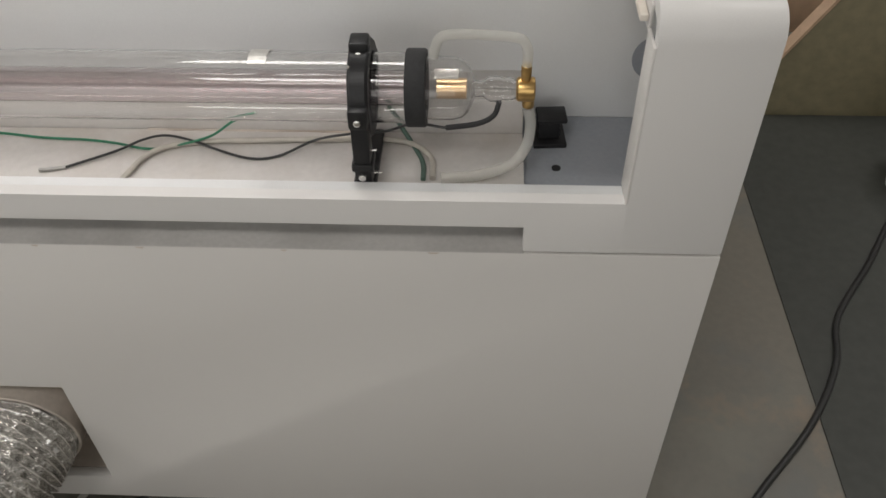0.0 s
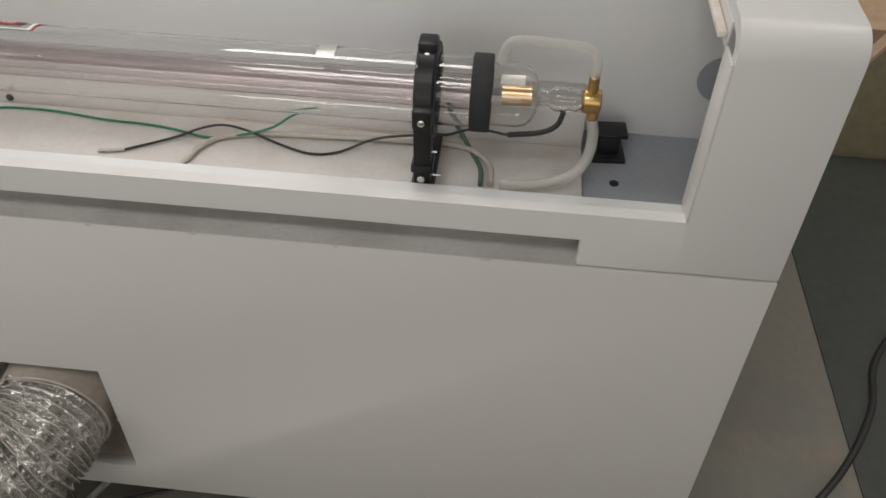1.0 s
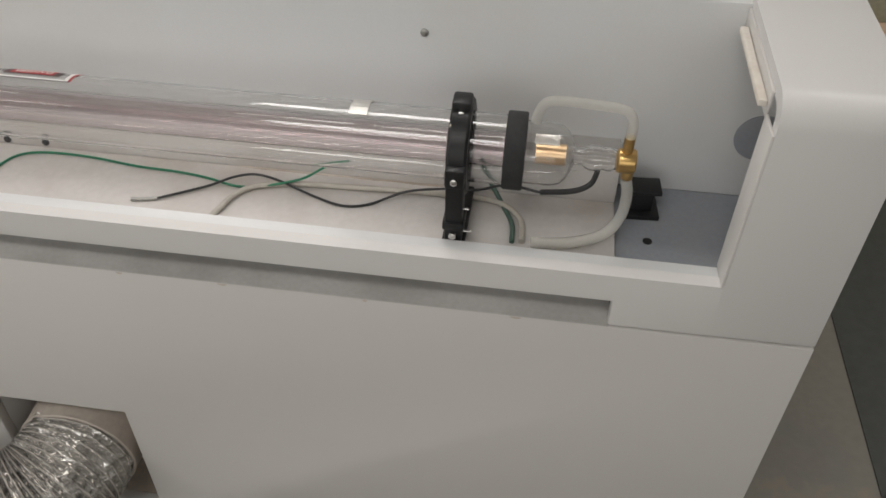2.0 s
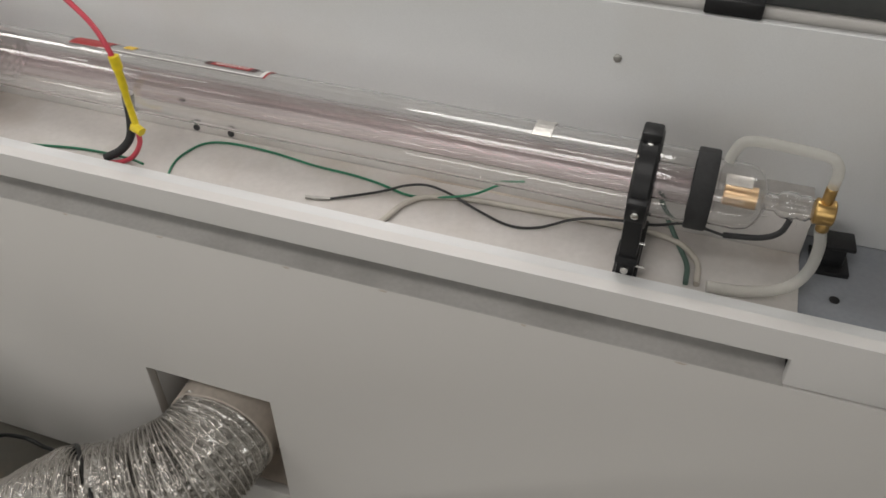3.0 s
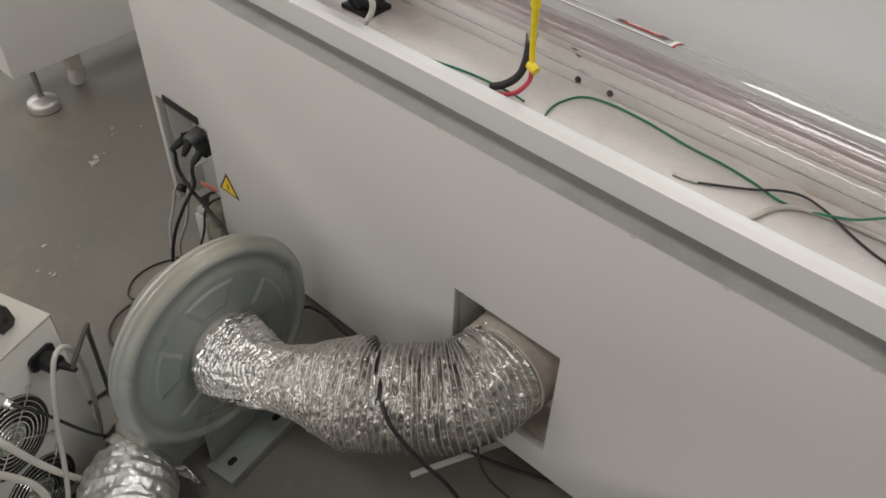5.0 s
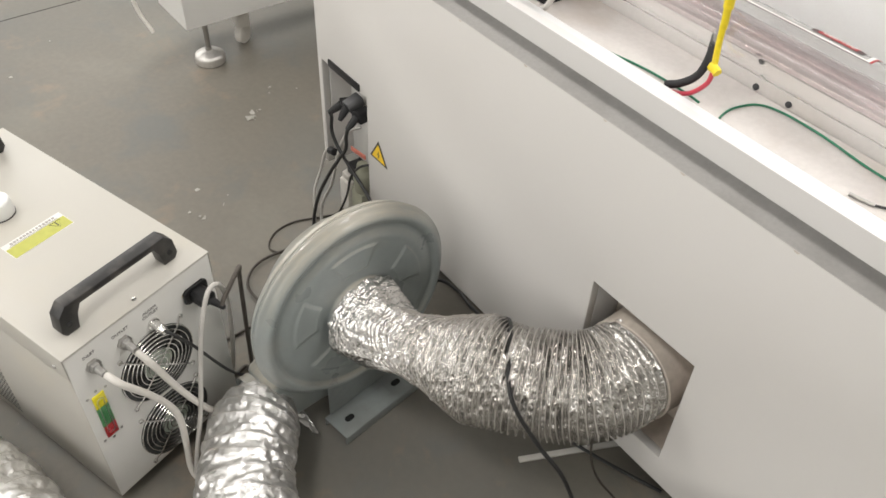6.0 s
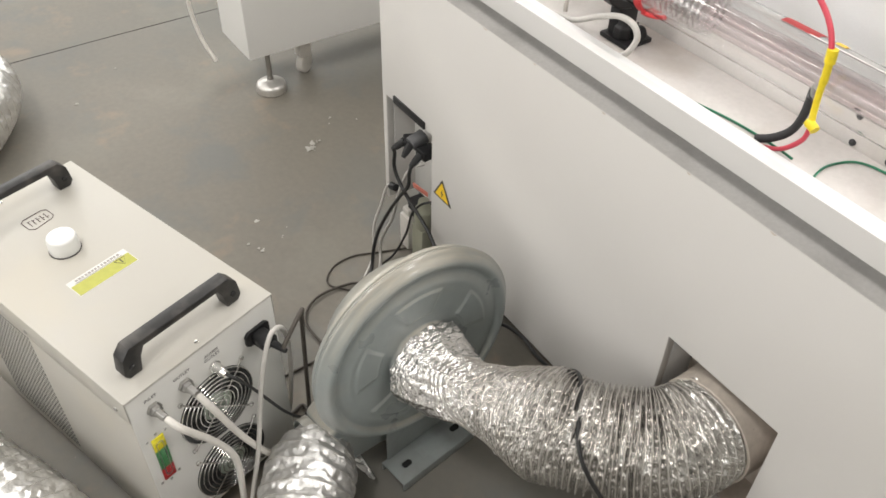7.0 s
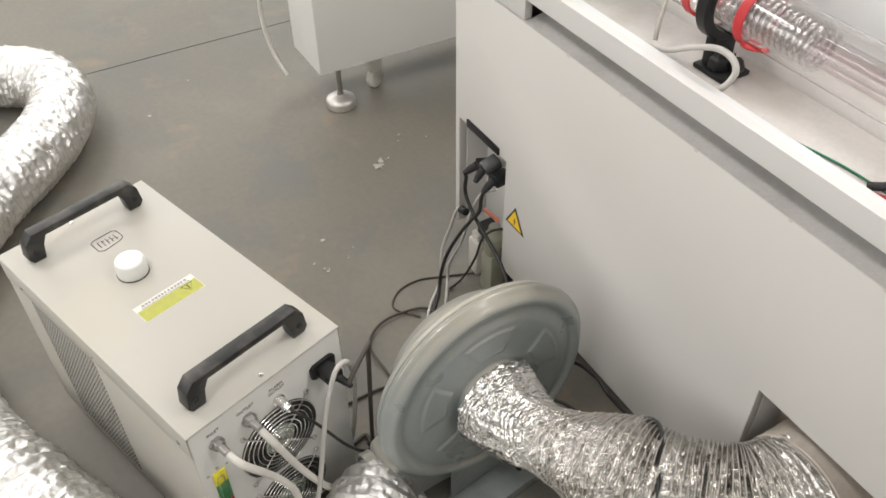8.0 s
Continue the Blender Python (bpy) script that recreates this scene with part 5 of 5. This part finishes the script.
def tube_mount(x, label, wings):
    """A two-part black ring clamp on a post and a slotted base."""
    k = thing("tube_mount", label, "clamp", pose(x, TY, TRAY_Z), "clamps of the laser tube")
    h = TZ - TRAY_Z
    bm = bmesh.new()
    prof = [(-0.011, TR + 0.002), (-0.011, 0.0515), (-0.008, 0.0545), (0.008, 0.0545), (0.011, 0.0515), (0.011, TR + 0.002), (-0.011, TR + 0.002)]
    lathe(bm, prof, pose(0, 0, h), 48, False)
    part("ring", bm, BLACK, k, "black ring clamp")
    for s, z in ((1, 0.0), (0, 0.05)) if wings else ((-1, 0.0), (1, 0.0), (0, 0.05)):
        bm = bmesh.new()
        box(bm, -0.0105, 0.0105, s * 0.052 - 0.012, s * 0.052 + 0.012, h + z - 0.012, h + z + 0.012)
        l = part("ring_lug", bm, BLACK, k, "", 0.003)
        bm = bmesh.new()
        lathe(bm, [(0, 0.004), (0.004, 0.004), (0.005, 0.002)], pose(0, s * 0.052 - 0.012, h + z, 0, 0, -90), 12)
        part("clamp_screw", bm, CHROME, l)
    bm = bmesh.new()
    if wings:
        box(bm, -0.0095, 0.0095, -0.022, 0.018, 0.008, h - 0.044)
    else:
        box(bm, -0.0095, 0.0095, -0.060, -0.036, 0.006, h - 0.012)
        box(bm, -0.012, 0.012, -0.063, -0.033, 0.03, 0.040)
    part("post", bm, BLACK, k, "", 0.002)
    if not wings:
        bm = bmesh.new()
        lathe(bm, [(0, 0.0042), (0.004, 0.0042), (0.005, 0.002)], pose(0, -0.064, 0.026, 0, 0, -90), 12)
        part("clamp_screw", bm, CHROME, k)
    bm = bmesh.new()
    if not wings:
        box(bm, -0.013, 0.013, -0.068, 0.045, 0.0, 0.01)
    if wings:
        box(bm, -0.016, 0.042, -0.03, 0.022, 0.0005, 0.008)
        lathe(bm, [(0.008, 0.016), (0.024, 0.015), (0.027, 0.011), (0.036, 0.010), (0.038, 0.007)], pose(0.014, -0.012, 0, 0, -90, 0), 7)
        lathe(bm, [(0.008, 0.011), (0.016, 0.011), (0.024, 0.008), (0.027, 0.005)], pose(0.032, 0.004, 0, 0, -90, 0), 7)
    part("base", bm, BLACK, k, "", 0.002)
    for r, z in ((0.010, 0.018), (0.006, 0.05)):
        bm = bmesh.new()
        lathe(bm, [(0, 0.0016), (r, 0.0016)], pose(0.018, 0.012, 0.016, 0, -90, 0) if wings else pose(0.0095, -0.047, z), 8)
        part("stud", bm, CHROME, k)
        if wings:
            break
    return k


tube_mount(0.664, "black plastic ring clamp holding the glass tube", False)
tube_mount(-0.296, "black plastic ring clamp beside the red bands", True)
bm = bmesh.new()
box(bm, -0.0012, 0.0012, -0.03, -0.024, 0.022, 0.046, pose(0.649, TY, TZ, 0, 8, 0))
single("paper_shim", bm, CREAM, "pale paper shim tucked beside the clamp", "shim")
# small black mirror bracket behind the tube end
br = thing("mirror_bracket", "black bracket standing behind the tube end", "bracket", pose(0.877, 0.158, BAY_Z, 0, 0, 4))
bm = bmesh.new()
box(bm, -0.02, 0.02, -0.022, 0.022, 0, 0.006)
part("foot", bm, BLACK, br, "", 0.001)
bm = bmesh.new()
box(bm, -0.014, 0.012, -0.012, 0.014, 0.006, 0.03)
part("post", bm, BLACK, br, "", 0.002)
bm = bmesh.new()
box(bm, -0.016, 0.02, -0.014, 0.016, 0.03, 0.036)
part("cap", bm, BLACK, br, "", 0.002)

# wires in the bay
W = TRAY_Z + 0.0025
cable("earth_wire", [(0.097, 0.042, W), (0.088, 0.068, W), (0.087, 0.094, W), (0.10, 0.125, W), (0.131, 0.137, W), (0.19, 0.137, W), (0.257, 0.128, W), (0.311, 0.125, W), (0.351, 0.119, W), (0.392, 0.109, W), (0.426, 0.113, W + 0.002), (0.470, 0.12, W + 0.012), (0.505, 0.113, W + 0.04), (0.535, 0.104, TZ - TR - 0.002)],
      0.0016, GREEN, "green earth wire curving along the tray", "wire")
cable("earth_wire", [(-0.12, 0.05, W), (-0.06, 0.062, W), (-0.02, 0.066, W), (0.03, 0.062, W + 0.003), (0.06, 0.05, W + 0.01)],
      0.0017, GREEN, "green wire near the high voltage lead", "wire")
cable("cathode_wire", [(0.304, 0.071, W), (0.357, 0.101, W + 0.002), (0.385, 0.118, W + 0.006), (0.411, 0.125, W + 0.008), (0.442, 0.12, W + 0.006), (0.485, 0.106, W), (0.524, 0.093, W), (0.556, 0.100, W), (0.598, 0.118, W + 0.01), (0.643, 0.118, W + 0.02), (0.683, 0.110, W + 0.03), (0.718, 0.10, TZ - TR - 0.010), (0.76, 0.09, TZ - TR - 0.008), (0.79, 0.088, TZ - TR + 0.0), (0.808, 0.092, TZ - 0.030), (0.814, 0.096, TZ - 0.014)],
      0.0016, CABLE, "thin black wire to the tube's glass nipple", "wire")
cable("wire_sleeve", [(0.755, 0.0905, TZ - TR - 0.008), (0.79, 0.088, TZ - TR + 0.0), (0.808, 0.092, TZ - 0.030), (0.814, 0.096, TZ - 0.014)],
      0.0032, RUBBER, "black rubber sleeve on the wire end", "sleeve")
cable("wire_sleeve", [(0.276, 0.066, W), (0.29, 0.068, W), (0.306, 0.072, W)], 0.0024, STEEL, "dull metal sleeve at the end of the black wire", "sleeve")
cable("green_loop", [(0.683, 0.140, W + 0.05), (0.69, 0.142, W + 0.03), (0.714, 0.122, W), (0.727, 0.09, W), (0.729, 0.06, W)],
      0.003, GREY_GREEN, "dusty green wire looping down by the clamp", "wire")
cable("silicone_tube", [(0.38, 0.045, W + 0.002), (0.386, 0.065, W + 0.002), (0.395, 0.09, W + 0.002), (0.415, 0.110, W + 0.002), (0.46, 0.122, W + 0.002), (0.53, 0.126, W + 0.002), (0.62, 0.13, W + 0.002), (0.70, 0.128, W + 0.002), (0.735, 0.10, W + 0.002), (0.74, 0.06, W + 0.002)],
      0.0036, mat("dusty_clear_tube", (0.42, 0.39, 0.34), 0.5, 0, 0.08, 60, 0.05), "dusty grey silicone tube lying on the tray", "tube")
cable("hv_lead", [(-0.20, 0.196, 1.02), (-0.13, 0.15, 1.01), (-0.06, 0.11, 1.004), (-0.016, 0.09, 0.996), (0.022, 0.073, 0.984), (0.046, 0.060, 0.970), (0.058, 0.054, 0.95), (0.061, 0.0535, 0.925)], 0.0034, RED_WIRE, "red high voltage lead coming down into the bay", "wire")
cable("hv_sleeve", [(0.0585, 0.054, 0.956), (0.061, 0.0535, 0.93), (0.0615, 0.0535, 0.915)], 0.0048, YELLOW, "yellow tape round the lead joint", "tape", 4)
cable("hv_sleeve", [(0.0612, 0.0535, 0.922), (0.0618, 0.053, 0.905), (0.064, 0.052, 0.882), (0.069, 0.0475, 0.864)], 0.0041, YELLOW, "yellow tape wrapped thinly down the lead", "tape", 4)
cable("tape_knot", [(0.0588, 0.054, 0.957), (0.0604, 0.0538, 0.941)], 0.0066, YELLOW, "thick wrap of yellow tape", "tape", 3, 7)
cable("tape_knot", [(0.064, 0.048, 0.866), (0.071, 0.046, 0.866), (0.078, 0.044, 0.864)], 0.0062, YELLOW, "crumpled wrap of yellow tape", "tape", 3, 6)
cable("hv_lead", [(0.069, 0.048, 0.862), (0.064, 0.050, 0.84), (0.042, 0.055, 0.812), (0.022, 0.052, 0.802), (0.0, 0.048, 0.800)], 0.0032, RED_WIRE, "red lead running down to the tray", "wire")
cable("rubber_sleeve", [(0.042, 0.075, 0.89), (0.046, 0.066, 0.86), (0.040, 0.062, 0.835), (0.022, 0.058, 0.815), (0.004, 0.05, 0.806)], 0.0054, RUBBER, "black rubber sleeve on the tube terminal", "sleeve")
bm = bmesh.new()
lathe(bm, [(0, 0.0065), (0.02, 0.0068)], pose(0.043, 0.075, 0.875, 0, -80, 0), 14)
single("metal_ferrule", bm, STEEL, "dark metal ferrule above the rubber sleeve", "ferrule")
cable("return_hose", [(-0.40, 0.046, W + 0.003), (-0.375, 0.05, W + 0.006), (-0.344, 0.05, W + 0.014), (-0.296, 0.05, 0.841), (-0.258, 0.05, 0.857), (-0.232, 0.05, 0.857), (-0.220, 0.05, 0.845), (-0.222, 0.049, 0.83), (-0.232, 0.046, 0.812), (-0.245, 0.044, W + 0.003)], 0.0046, HOSE_GREY, "milky hose looping past the clamp", "hose")
cable("riser_hose", [(-0.388, 0.066, TRAY_Z + 0.006), (-0.396, 0.075, 0.80 + 0.02), (-0.425, 0.112, 0.86), (-0.43, 0.12, 0.95)], 0.0036, DUSTY_HOSE, "pale hose rising behind the tube end", "hose")

# ---- second machine across the aisle ----


def levelling_foot(x, y, top):
    f = thing("levelling_foot", "round steel levelling foot under the white cabinet", "foot", pose(x, y, 0), "feet of the white cabinet")
    bm = bmesh.new()
    lathe(bm, [(0, 0.041), (0.003, 0.045), (0.020, 0.0455), (0.026, 0.044), (0.031, 0.038), (0.035, 0.024), (0.040, 0.013), (0.042, 0.010)], pose(0, 0, 0, 0, -90, 0), 36)
    part("pad", bm, BRUSHED, f, "brushed steel pad", 0, 50)
    bm = bmesh.new()
    lathe(bm, [(0.036, 0.010), (0.05, 0.010), (0.05, 0.008), (top, 0.008)], pose(0, 0, 0, 0, -90, 0), 16)
    part("spindle", bm, STEEL, f)
    return f


far = thing("white_cabinet", "white metal cabinet of a second machine on levelling feet", "machine")
bm = bmesh.new()
box(bm, -1.80, -1.598, -0.016, 1.5, 0.139, 1.0)
part("body", bm, WHITE_FAR, far, "", 0.004)
bm = bmesh.new()
box(bm, -1.78, -1.62, 0.004, 1.48, 0.128, 0.1389)
part("underside", bm, DARK, far)
bm = bmesh.new()
box(bm, -1.81, -1.58, -0.03, 1.52, 1.0, 1.03)
part("top", bm, WHITE_FAR, far, "", 0.008)
levelling_foot(-1.632, 0.052, 0.128)
levelling_foot(-1.632, 1.35, 0.128)
levelling_foot(-1.765, 1.35, 0.128)
bm = bmesh.new()
lathe(bm, [(-0.012, 0.028), (-0.01, 0.032), (0.01, 0.032), (0.012, 0.028)], pose(-1.68, 0.19, 0.032, 0, 0, 30), 24)
box(bm, -1.7, -1.66, 0.17, 0.21, 0.06, 0.128)
single("castor", bm, HOSE, "small pale castor under the white cabinet", "castor", 0.002)
cable("hanging_hose", [(-1.86, -0.03, 0.9), (-1.865, -0.06, 0.5), (-1.87, -0.08, 0.25), (-1.85, -0.07, 0.12), (-1.80, -0.05, 0.05)], 0.006, HOSE, "pale hose hanging beside the white cabinet", "hose")

# ---- things beside the cutter ----
panel = thing("slanted_panel", "dark olive panel with a slanted wooden edge", "panel")
bm = bmesh.new()
stand = Matrix(((1, 0, 0, 0), (0, 0, -1, 1.34), (0, 1, 0, 0), (0, 0, 0, 1)))
slab(bm, [(1.50, 0.0), (3.0, 0.0), (3.0, 0.9), (2.05, 0.9), (1.693, 0.357), (1.597, 0.193), (1.50, 0.03)], 0.04, stand)
part("sheet", bm, OLIVE, panel, "", 0.002)
bm = bmesh.new()
slab(bm, [(1.50, 0.034), (1.597, 0.197), (1.693, 0.361), (2.05, 0.904), (2.04, 0.912), (1.686, 0.366), (1.59, 0.20), (1.495, 0.04)], 0.042, stand)
part("edge_strip", bm, WOOD, panel, "reddish wooden edge")
bm = bmesh.new()
box(bm, 1.15, 2.1, 1.75, 2.3, 0.0, 0.16)
single("wooden_crate", bm, WOOD, "pale wooden crate standing on the floor", "crate", 0.004)
bm = bmesh.new()
box(bm, 1.2, 2.05, 2.0, 2.28, 0.161, 0.36)
single("grey_box", bm, FAN_HUB, "grey-green box on the wooden crate", "box", 0.004)
cable("floor_cable", [(1.05, -0.22, 0.006), (1.2, -0.03, 0.006), (1.315, 0.116, 0.006), (1.45, 0.27, 0.009), (1.54, 0.42, 0.009), (1.58, 0.55, 0.009), (1.70, 0.72, 0.009), (1.79, 0.86, 0.009), (1.9, 1.0, 0.009), (2.1, 1.1, 0.009)],
      0.007, CABLE, "thick black cable lying across the floor")
bm = bmesh.new()
lathe(bm, [(0, 0.12), (0.10, 0.13), (0.2, 0.12), (0.25, 0.09)], pose(1.945, 1.0, 0.0035, 0, -90, 0), 8)
single("plastic_bin", bm, CAP_WHITE, "white plastic bin standing on the floor", "bin", 0.006)

# paint chips and crumbs on the floor
bm = bmesh.new()
for cx, cy, k, spread in ((-1.299, 0.013, 22, 0.007), (-1.321, 0.041, 5, 0.01), (-0.998, -0.278, 4, 0.03), (-1.03, -0.22, 4, 0.03), (-1.38, 0.14, 3, 0.03), (-1.15, 0.1, 3, 0.3), (-1.5, -0.4, 5, 0.5), (0.0, -0.4, 4, 0.3), (1.4, 0.5, 4, 0.3), (1.2, -0.1, 4, 0.2)):
    for i in range(k):
        x, y = cx + random.gauss(0, spread), cy + random.gauss(0, spread)
        if x > XR + 0.02 or x < XL - 0.02 or y < -0.02:
            r = 0.0015 + 0.006 * random.random() ** 2
            n = random.randint(4, 6)
            slab(bm, [(x + r * (0.6 + 0.8 * random.random()) * math.cos(2 * math.pi * j / n), y + r * (0.6 + 0.8 * random.random()) * math.sin(2 * math.pi * j / n)) for j in range(n)], 0.0012, pose(0, 0, 0.0002 + 0.0004 * (i % 9)))
single("paint_chips", bm, CHIP, "white chips and crumbs scattered on the floor", "debris", 0, 0, "stuff")
